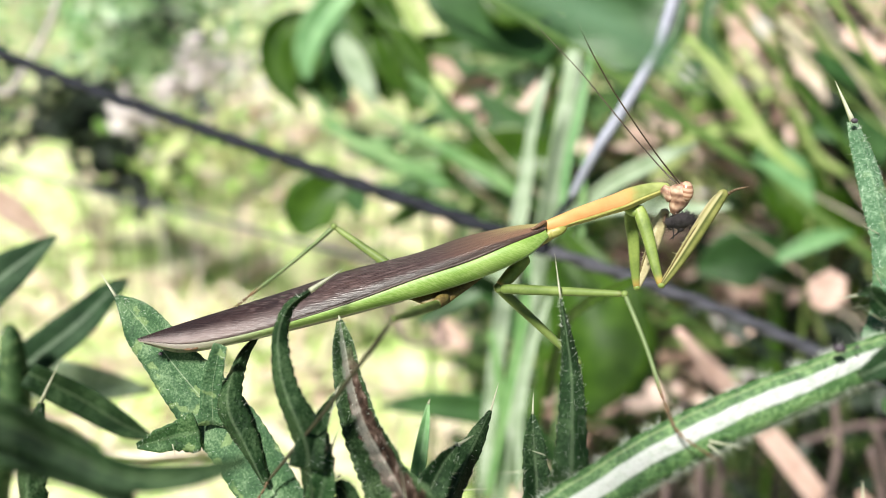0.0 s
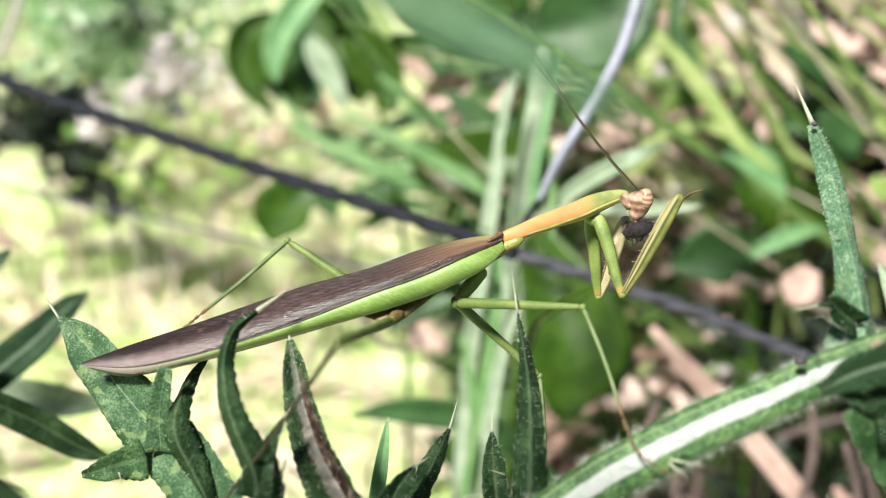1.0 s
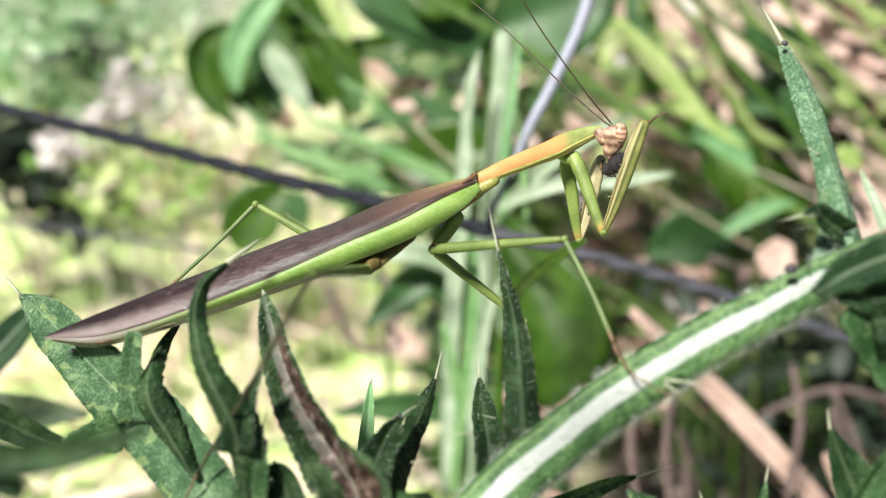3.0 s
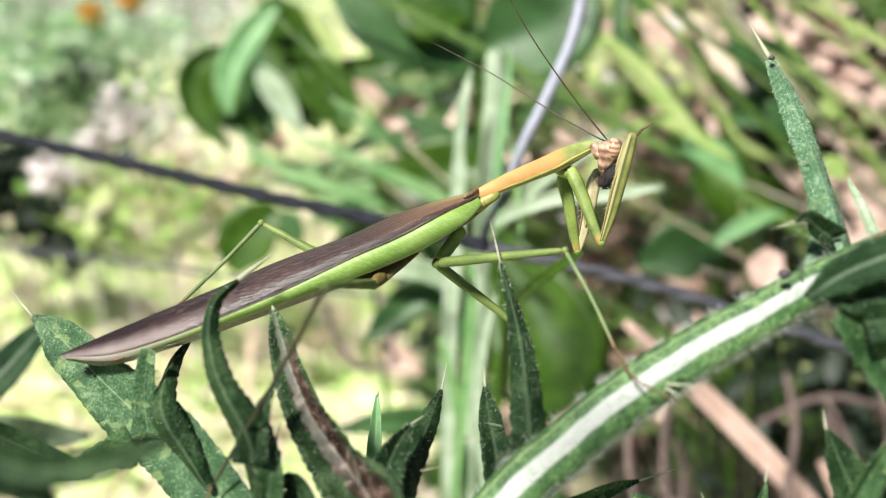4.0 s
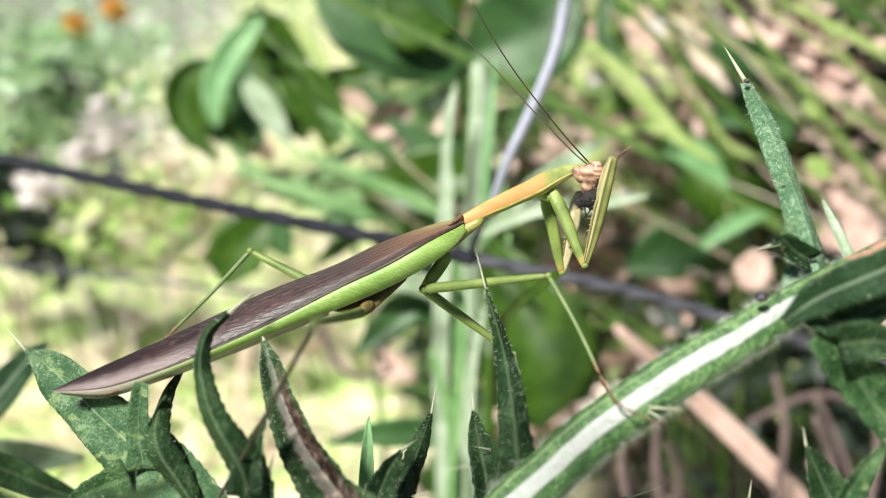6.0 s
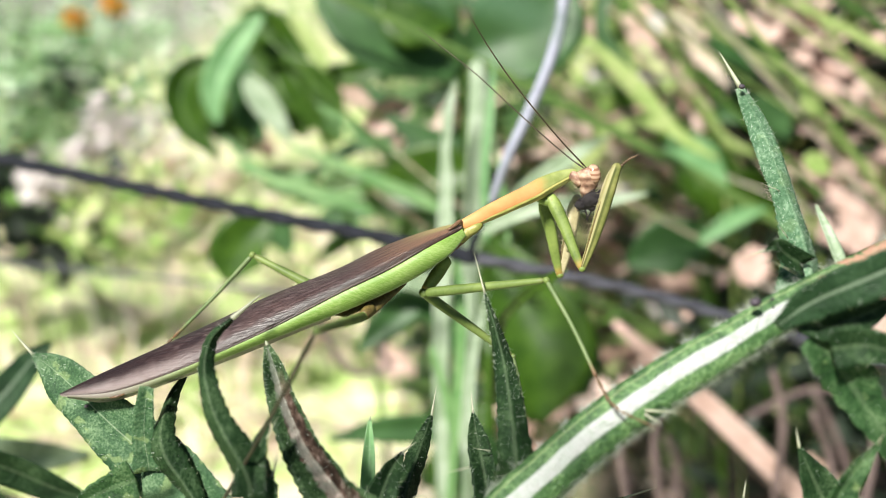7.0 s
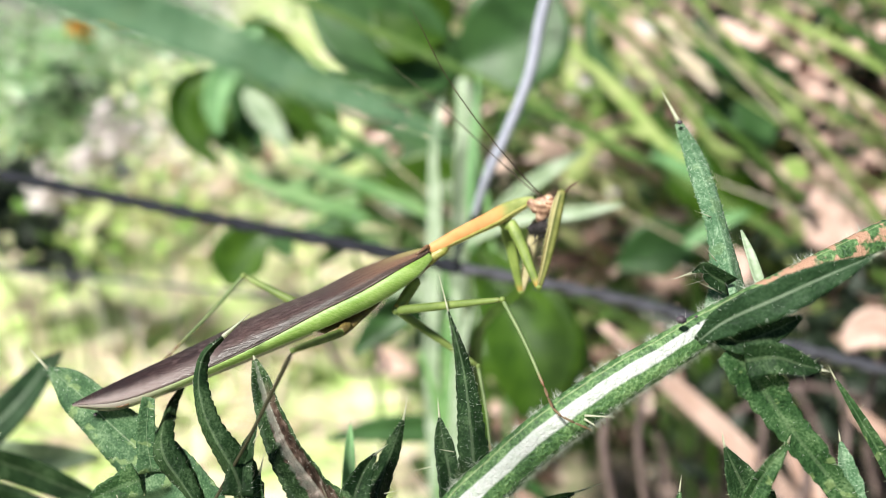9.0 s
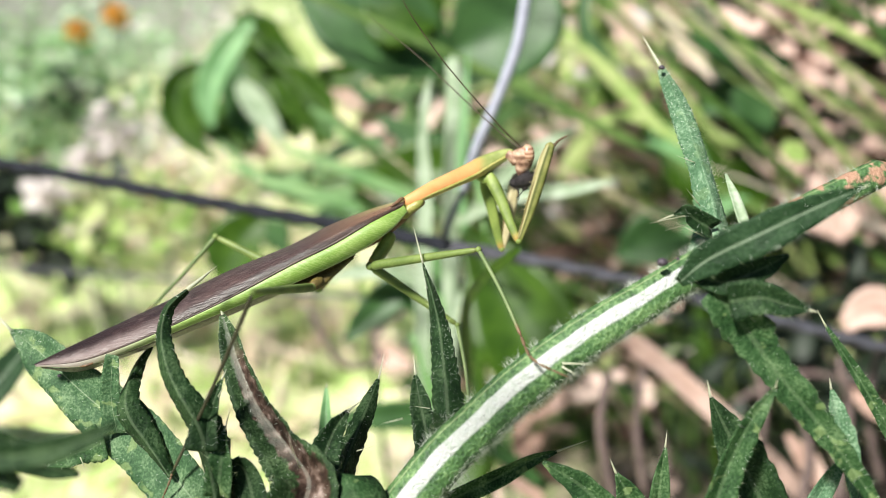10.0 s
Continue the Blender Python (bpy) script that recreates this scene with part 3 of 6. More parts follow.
def lobe(plant, points, widths, material, tip=None, spines=(), hairs=0, seed=1, label="", name="lobe", hair_len=0.8, edge=0.3, **kw):
    shape = blade(points, widths, seed=seed, **kw)
    ob = part(name, shape, material, plant, label)
    if tip is not None:
        spine(ob, points[-1], tip, min(0.42, max(0.17, widths[-1] * 0.75)))
    for a, b in spines:
        spine(ob, a, b, 0.10)
    rng = random.Random(seed + 50)
    verts, _, uvs = shape
    cols = kw.get("cols", 8)
    m = 2 * (cols + 1)
    rows = len(verts) // m
    prick = []
    for i in range(3, rows - 2, 2 if rows < 50 else 4):
        for k, s in ((0, -1), (cols, 1)):
            if rng.random() < 0.6:
                p = np.array(verts[i * m + k])
                c = np.array(verts[i * m + cols // 2])
                t = unit(np.array(verts[(i + 1) * m + k]) - p)
                prick.append(spike(p - unit(p - c) * 0.1, p + (unit(p - c) + 0.5 * t) * rng.uniform(0.25, 0.6) * (2.2 if rng.random() < 0.15 else 1.0), 0.055))
    part("prickle_fringe", joined(prick), M_PRICKLE, ob, "tiny prickles along the leaf margin", kind="stuff")
    if hairs:
        part("down", down(shape, hairs, hair_len, 0.035, seed + 9, edge), M_HAIR, ob, "short pale hairs on the leaf", kind="stuff")
    return ob


def thistle():
    plant = thing("thistle", (-3.2, 85.0, 352.3), "spiny green thistle with lobed hairy leaves and pale ribs", "thistle")
    # the thick ribbed leaf stalk that rises to the side
    stalk_pts = [(5.4, 85.4, 359.9), (14.9, 88.7, 368.1), (21.4, 89.7, 373.0), (27.2, 90.5, 377.1), (33.6, 91.1, 381.0), (40.2, 92.0, 384.2), (47.7, 93.1, 387.1), (56.8, 95.3, 390.0), (70.8, 97.1, 394.4), (89.3, 101.7, 398.5)]
    shape = tube(stalk_pts, [3.8, 3.6, 3.5, 3.45, 3.35, 3.2, 2.95, 2.7, 2.4, 2.2], n=80, seg=28, flat=0.75, groove=0.10)
    stalk = part("stalk", shape, M_STALK, plant, "thick green leaf rib with a white channel")
    part("down", down(shape, 3600, 1.5, 0.024, 5, 0.0, 0.8, lambda u, v: 0.62 < u < 0.86 or (0.16 < u < 0.30 and (v * 977) % 1 < 0.5)), M_HAIR, stalk, "soft pale hairs along the rib", kind="stuff")
    for k, (a, b) in enumerate((((34.0, 88.4, 381.7), (38.3, 86.7, 381.8)), ((33.9, 88.2, 381.3), (35.6, 86.4, 380.6)))):
        spine(stalk, a, b, 0.2)
    part("stem", tube([(4.9, 86.9, 360.6), (-0.7, 84.8, 349.8), np.array((-12.0, 84.7, 319.6)) * (1, 1, 0.5), np.array((-12.0, 84.7, 319.6)) * (1, 1, 0.0) - (0, 0, 12)], [3.6, 4.5, 5.2, 5.6], n=30, seg=14), M_THISTLE, plant, "hairy main stem")
    for k, (bx, q) in enumerate((((50.1, 92.3, 393.1), 0.62), ((62.2, 125.0, 413.1), 0.4), ((52.6, 92.8, 393.0), 0.22))):
        part("speck", ellipsoid(bx, (RIGHT * q * 1.3, UP * q, FACE * q), 6, 8), M_SPECK, stalk, "tiny dark speck")
    # lobes that rise from the stalk
    lobe(plant, [(17.3, 89.2, 370.9), (17.2, 90.7, 374.5), (17.6, 94.3, 377.8), (17.9, 98.0, 381.2), (18.1, 102.4, 384.0), (17.8, 107.2, 387.3), (17.3, 110.7, 390.4)], [3.85, 2.31, 1.8, 1.51, 1.3, 0.92, 0.25], M_THISTLE_DARK, (16.7, 115.2, 395.5),
         [((10.6, 88.1, 377.1), (7.2, 88.2, 376.7))], 620, 11, "upright dark green lobe", teeth=18, tooth=0.2, fold=-0.85, wave=0.10, n=72)
    lobe(plant, [(13.7, 94.0, 361.2), (13.8, 97.5, 364.1), (13.7, 101.3, 368.0), (13.5, 103.7, 370.9), (13.5, 105.8, 373.2)], [2.14, 2.09, 1.7, 1.2, 0.26], M_THISTLE_DARK, (13.7, 108.0, 375.8), [((14.9, 100.0, 370.2), (12.5, 100.5, 370.8))], 90, 13, "small dark lobe", teeth=8, tooth=0.2, fold=0.6)
    lobe(plant, [(60.9, 97.8, 391.7), (61.8, 101.0, 394.2), (62.9, 106.7, 397.4), (63.6, 112.5, 400.9), (63.7, 117.4, 404.6), (63.7, 122.2, 408.2), (62.6, 126.5, 412.7)], [4.42, 3.37, 2.24, 1.8, 1.75, 1.52, 0.64], M_THISTLE_DOWN, (61.3, 131.9, 417.5),
         [((59.6, 102.8, 395.3), (50.8, 99.5, 396.2)), ((58.7, 101.4, 394.5), (53.3, 99.7, 394.6)), ((62.9, 112.2, 400.0), (59.8, 112.1, 401.7)), ((60.4, 104.1, 395.9), (58.0, 103.5, 399.2)), ((59.0, 98.6, 393.0), (54.1, 98.3, 396.4))],
         1100, 14, "tall downy lobe with a long spine", teeth=34, tooth=0.14, fold=-0.6, wave=0.04, n=110)
    lobe(plant, [(64.3, 96.4, 394.1), (64.6, 99.2, 395.5), (65.3, 103.2, 397.3), (65.4, 106.4, 399.6)], [0.7, 0.9, 0.7, 0.15], M_REED, None, (), 30, 15, "pale raised lobe margin", fold=0.4, n=14, cols=4)
    lobe(plant, [(60.4, 99.8, 393.6), (57.8, 99.8, 395.7), (56.3, 99.6, 397.3), (54.2, 98.7, 397.3)], [1.8, 1.4, 0.9, 0.2], M_THISTLE_DARK, (51.2, 98.6, 396.6), (), 40, 16, "small spiny side lobe", fold=0.7, n=12)
    lobe(plant, [(50.7, 87.5, 392.0), (54.4, 86.5, 395.3), (60.6, 85.1, 398.4), (67.4, 84.7, 401.0), (74.7, 85.0, 403.0)], [0.8, 2.2, 2.6, 2.0, 0.2], M_LEAFLET, (75.8, 85.1, 403.3), (), 160, 17,
         "broad dark green leaflet lying over the stalk", fold=0.22, teeth=10, tooth=0.12, wave=0.08, n=34, name="leaflet")
    lobe(plant, [(52.4, 88.6, 392.4), (56.7, 86.8, 391.4), (61.7, 86.8, 392.4), (66.0, 87.1, 393.8)], [0.8, 1.8, 1.6, 0.3], M_THISTLE_DARK, None, (), 40, 18, "pale underside of a leaflet", fold=0.4, n=18)
    # leaf that hangs to the lower side
    lobe(plant, [(55.3, 87.0, 390.5), (58.8, 85.6, 385.3), (61.9, 83.1, 379.8), (65.5, 80.4, 374.1), (69.4, 77.5, 368.0), (74.1, 73.5, 359.3)], [2.48, 3.13, 2.5, 2.19, 1.72, 0.63], M_THISTLE, None, (), 160, 19, "lower leaf with pale blotches", teeth=14, tooth=0.3, fold=0.35, wave=0.15, n=36, name="leaf")
    lobe(plant, [(56.8, 85.2, 389.1), (60.8, 84.5, 389.4), (64.3, 83.2, 388.3), (66.9, 82.6, 387.4)], [2.61, 2.37, 1.52, 0.3], M_THISTLE_DARK, (68.4, 82.4, 386.9), (), 60, 20, "side lobe of the lower leaf", fold=0.4, n=16, wave=0.12)
    lobe(plant, [(63.8, 77.7, 347.0), (61.0, 82.0, 356.6), (59.0, 84.7, 362.7), (57.4, 86.8, 367.3), (55.9, 88.7, 371.7)], [3.34, 3.68, 3.34, 2.17, 0.33], M_THISTLE_DARK, (55.8, 89.8, 374.2), (), 90, 21, "spine-tipped lobe", teeth=8, tooth=0.2, fold=0.6)
    lobe(plant, [(48.4, 74.7, 355.3), (51.9, 77.4, 362.3), (55.2, 79.5, 367.8), (58.2, 80.3, 372.8), (61.7, 80.8, 377.1)], [2.21, 2.21, 1.97, 1.41, 0.31], M_THISTLE, (61.6, 80.0, 379.1), (), 90, 22, "curved blotched lobe", teeth=8, tooth=0.25, fold=0.5)
    lobe(plant, [(75.5, 76.7, 351.7), (74.0, 80.1, 359.5), (73.3, 82.6, 365.3), (72.9, 84.2, 369.0), (72.7, 85.5, 371.9)], [1.32, 1.48, 1.73, 1.23, 0.25], M_THISTLE_DOWN, (72.7, 86.2, 373.6), (), 80, 23, "upright downy lobe", teeth=8, tooth=0.25, fold=0.5)
    lobe(plant, [(85.8, 80.2, 353.9), (81.4, 85.0, 364.6), (77.8, 88.6, 372.5), (74.8, 91.5, 378.8)], [1.52, 1.26, 0.93, 0.25], M_THISTLE, (73.8, 92.6, 381.3), (), 60, 24, "narrow drooping lobe", teeth=8, tooth=0.2, fold=0.5)
    lobe(plant, [(45.2, 86.0, 345.6), (47.8, 89.2, 353.5), (49.1, 91.0, 357.9), (50.2, 92.3, 361.3)], [1.76, 1.59, 1.06, 0.26], M_THISTLE, (50.9, 93.3, 363.7), (), 20, 25, "spine-tipped lobe", n=12, fold=0.5)
    lobe(plant, [(12.5, 97.1, 353.4), (19.7, 97.4, 355.3), (25.1, 97.8, 357.0), (29.9, 98.1, 358.7), (34.2, 98.1, 359.5)], [1.1, 1.46, 1.56, 1.1, 0.27], M_THISTLE, (39.6, 98.2, 360.6), (), 30, 26, "narrow lobe below the stalk", n=14, fold=0.5)
    lobe(plant, [(41.0, 83.6, 352.0), (38.4, 85.9, 357.1), (35.6, 87.6, 360.4), (32.9, 88.7, 362.6), (30.3, 89.7, 364.5)], [2.38, 2.38, 2.04, 1.27, 0.34], M_THISTLE, None, (), 60, 28, "lower leaf between the stalks", n=12, fold=0.3, teeth=6, tooth=0.3)
    lobe(plant, [(65.3, 80.7, 349.3), (70.0, 82.7, 354.7), (72.9, 83.9, 358.1), (75.3, 84.8, 360.5)], [1.53, 1.53, 1.19, 0.34], M_THISTLE_DOWN, (75.8, 85.2, 361.5), (), 30, 29, "spine-tipped lobe", n=12, fold=0.5)
    lobe(plant, [(46.6, 87.4, 344.0), (44.3, 90.9, 351.8), (43.4, 92.3, 355.0), (42.5, 93.3, 357.1)], [2.33, 2.33, 1.61, 0.36], M_THISTLE, (41.9, 94.3, 359.3), (), 30, 30, "spine-tipped lobe", n=12, fold=0.5)
    # the second leaf, whose lobes curl up under the insect
    lobe(plant, [(-5.3, 84.9, 366.9), (-4.0, 88.2, 369.5), (-7.1, 94.6, 371.2), (-11.1, 100.4, 375.0), (-13.5, 105.4, 379.8), (-14.6, 108.7, 383.9), (-15.3, 110.3, 386.9)], [5.0, 4.3, 3.6, 2.8, 2.05, 1.4, 0.45], M_THISTLE_DEAD, (-15.5, 110.6, 387.6),
         [((-14.4, 95.0, 370.7), (-16.5, 93.5, 369.4)), ((-4.7, 87.2, 372.3), (-5.4, 86.0, 379.3))], 330, 31, "lobe with a dead brown patch", teeth=30, tooth=0.12, fold=0.45, curl=0.35, wave=0.06, n=96)
    lobe(plant, [(-1.7, 89.5, 363.0), (0.8, 94.2, 366.6), (3.1, 100.1, 368.2), (5.3, 105.0, 369.7), (7.4, 108.9, 371.7)], [3.6, 2.49, 1.84, 1.21, 0.26], M_THISTLE_DARK, (8.9, 114.0, 373.5),
         [((2.9, 94.7, 368.3), (6.4, 93.0, 370.0))], 160, 32, "dark spine-tipped lobe", teeth=12, tooth=0.2, fold=-0.8, n=56)
    lobe(plant, [(-3.6, 88.0, 366.7), (-2.1, 92.2, 369.2), (-0.1, 96.3, 371.3), (2.2, 99.8, 372.3)], [3.05, 2.19, 1.6, 0.33], M_THISTLE_DARK, (4.5, 101.0, 373.0), (), 120, 33, "dark side lobe", teeth=8, tooth=0.18, fold=0.6)
    lobe(plant, [(-12.2, 87.3, 366.0), (-12.8, 90.0, 369.6), (-13.7, 91.1, 371.8), (-15.7, 91.0, 371.3)], [2.5, 2.0, 1.4, 0.3], M_THISTLE_DARK, (-17.1, 90.6, 370.0), (), 40, 34, "short side lobe", n=14)
    lobe(plant, [(-5.1, 109.2, 352.2), (-4.1, 113.3, 356.8), (-3.1, 117.5, 361.7), (-2.5, 120.0, 365.0)], [1.0, 1.2, 0.9, 0.3], M_WEED_PALE, (-2.2, 120.3, 365.9), (), 30, 35, "pale lobe behind", fold=0.4, n=16)
    # hooked lobe, which bends over the wing
    # the lobe's shadow side is put into its dark green
    lobe(plant, [(-17.2, 84.7, 366.6), (-17.5, 88.8, 373.4), (-18.2, 91.5, 378.3), (-20.0, 93.8, 382.0), (-21.5, 96.2, 384.7), (-22.4, 98.7, 387.7), (-22.7, 101.9, 390.0), (-21.7, 104.9, 392.1), (-18.9, 107.4, 393.4)], [3.39, 2.82, 2.31, 1.57, 1.21, 0.99, 0.93, 0.87, 0.56], M_THISTLE_DARK, (-14.5, 111.0, 395.1),
         (), 240, 36, "hooked lobe that bends over the insect's wing", teeth=20, tooth=0.2, fold=-0.95, thick=0.9, n=80)
    lobe(plant, [(-18.1, 90.3, 375.6), (-17.4, 93.1, 378.4), (-16.4, 95.9, 379.9), (-14.9, 97.9, 382.4)], [2.24, 1.66, 1.15, 0.23], M_THISTLE_DARK, (-14.1, 99.3, 383.3), [((-15.4, 95.2, 381.1), (-13.5, 97.1, 383.2))], 80, 37, "small side lobe", teeth=8, tooth=0.2, fold=0.6, n=18)
    lobe(plant, [(-17.0, 88.0, 369.3), (-16.0, 89.7, 373.3), (-15.7, 91.4, 374.7), (-15.2, 93.2, 376.5)], [1.8, 1.7, 1.2, 0.25], M_THISTLE, (-14.1, 95.3, 379.0), [((-16.9, 91.0, 376.2), (-15.2, 91.9, 378.4))], 50, 38, "small spiny lobe", fold=0.6, n=16)
    # broad downy leaf end
    lobe(plant, [(-19.0, 89.6, 362.4), (-25.2, 97.5, 366.8), (-30.6, 103.8, 370.2), (-36.3, 109.1, 372.6), (-41.9, 113.8, 376.1), (-47.2, 118.6, 379.8), (-50.7, 121.5, 382.1), (-53.7, 123.6, 383.8)], [3.57, 4.69, 5.01, 4.98, 4.38, 3.66, 2.34, 0.36], M_LEAF_END, (-57.6, 127.5, 386.9),
         (), 520, 39, "broad downy leaf end with a pale rib", teeth=34, tooth=0.07, fold=0.16, wave=0.05, n=110, name="leaf")
    lobe(plant, [(-34.8, 105.7, 371.3), (-34.7, 107.1, 376.4), (-33.9, 108.0, 380.4), (-32.9, 108.7, 383.7)], [2.19, 1.67, 1.42, 1.08], M_LEAF_END, None, (), 80, 40, "downy upright lobe", teeth=6, tooth=0.15, fold=0.25, n=18)
    lobe(plant, [(-25.5, 95.9, 368.1), (-28.4, 99.4, 371.9), (-30.8, 101.9, 375.2), (-31.6, 103.7, 377.4), (-31.7, 107.6, 378.7), (-31.3, 113.1, 379.0), (-29.7, 117.8, 380.0)], [0.64, 1.45, 1.86, 1.63, 1.34, 1.04, 0.54], M_THISTLE_DARK, (-28.0, 119.2, 381.1), (), 130, 41, "dark curved lobe", teeth=12, tooth=0.2, fold=-0.8, n=56)
    lobe(plant, [(-36.8, 105.0, 370.6), (-40.4, 105.4, 369.6), (-43.9, 105.3, 368.5), (-46.7, 105.2, 367.8)], [3.02, 2.19, 1.52, 0.42], M_THISTLE, None, [((-40.8, 104.1, 369.0), (-40.3, 103.2, 367.0))], 90, 42, "short lobe turned down", teeth=8, tooth=0.25, fold=0.3, n=18)
    lobe(plant, [(-57.8, 90.8, 365.5), (-57.5, 94.1, 372.6), (-56.8, 96.4, 377.5), (-55.7, 98.0, 380.9)], [2.4, 2.2, 1.5, 0.35], M_THISTLE_DARK, (-52.4, 99.6, 386.9), (), 60, 45, "narrow upright lobe with a long spine", teeth=8, tooth=0.25, fold=-0.6, n=30)
    part("speck", ellipsoid((-44.2, 114.1, 378.7), (RIGHT * 0.35, UP * 0.3, FACE * 0.3), 6, 8), M_SPECK, stalk, "tiny dark speck")
    # leaf ends close to the lens
    lobe(plant, [(-51.3, 70.9, 401.2), (-44.0, 69.4, 399.3), (-37.3, 67.0, 397.6), (-30.2, 64.7, 396.0), (-23.3, 64.3, 396.5), (-18.8, 65.4, 397.3)], [2.6, 2.4, 2.0, 1.6, 1.1, 0.4], M_THISTLE_DARK, None, (), 0, 43, "leaf end standing near the open side", fold=0.3, n=24, name="leaf")
    lobe(plant, [(-50.3, 72.9, 396.1), (-42.5, 71.0, 395.6), (-35.6, 68.7, 394.1), (-30.7, 65.9, 391.2)], [3.6, 3.4, 2.6, 0.8], M_THISTLE_DARK, None, (), 0, 46, "leaf end standing near the open side", fold=0.3, n=20, name="leaf")
    return plant


thistle()


# ---- mantis ----
def sheet(rows_a, rows_b, bulge, n=60, cols=10, thick=0.18, face=None):
    """A thin curved sheet between two edges; bulge: how far its middle stands out, along the sheet."""
    face = FACE if face is None else np.array(face, float)
    a, b = spline(rows_a, n), spline(rows_b, n)
    bl = np.interp(np.linspace(0, 1, n + 1), np.linspace(0, 1, len(bulge)), bulge)
    verts, faces, uvs = [], [], []
    m = cols + 1
    for i in range(n + 1):
        for layer in (0, 1):
            for k in range(m):
                u = k / cols
                p = a[i] * (1 - u) + b[i] * u + face * (bl[i] * 4 * u * (1 - u))
                verts.append(p - face * thick * layer)
                uvs.append((u, i / n))
    s = 2 * m
    for i in range(n):
        q, r = i * s, (i + 1) * s
        for k in range(cols):
            faces.append((q + k, q + k + 1, r + k + 1, r + k))
            faces.append((q + m + k, r + m + k, r + m + k + 1, q + m + k + 1))
        faces.append((q, r, r + m, q + m))
        faces.append((q + cols, q + m + cols, r + m + cols, r + cols))
    return verts, faces, uvs


def thorns(a, b, out, count, length, seed):
    rng = random.Random(seed)
    a, b, out = np.array(a, float), np.array(b, float), unit(np.array(out, float))
    return joined([spike(a + (b - a) * (k + 0.5) / count, a + (b - a) * (k + 0.5) / count + (out + 0.3 * unit(a - b)) * length * rng.uniform(0.6, 1.2), 0.09) for k in range(count)])


def foot(parent, pts, r=0.3):
    """A jointed foot: short segments and two claws in one row."""
    p = spline(pts, 5)
    segs = []
    for k in range(5):
        segs.append(tube([p[k], (p[k] + p[k + 1]) / 2, p[k + 1]], [r * 0.7, r * (1 - 0.1 * k), r * 0.9], n=5, seg=7))
    t = unit(p[5] - p[4])
    for s in (-1, 1):
        segs.append(needle(p[5] - t * 0.1, p[5] + t * 0.8 + s * 0.35 * FACE, 0.12))
    return part("foot", joined(segs), M_FOOT, parent, "thin brown jointed foot")


MOVES = []


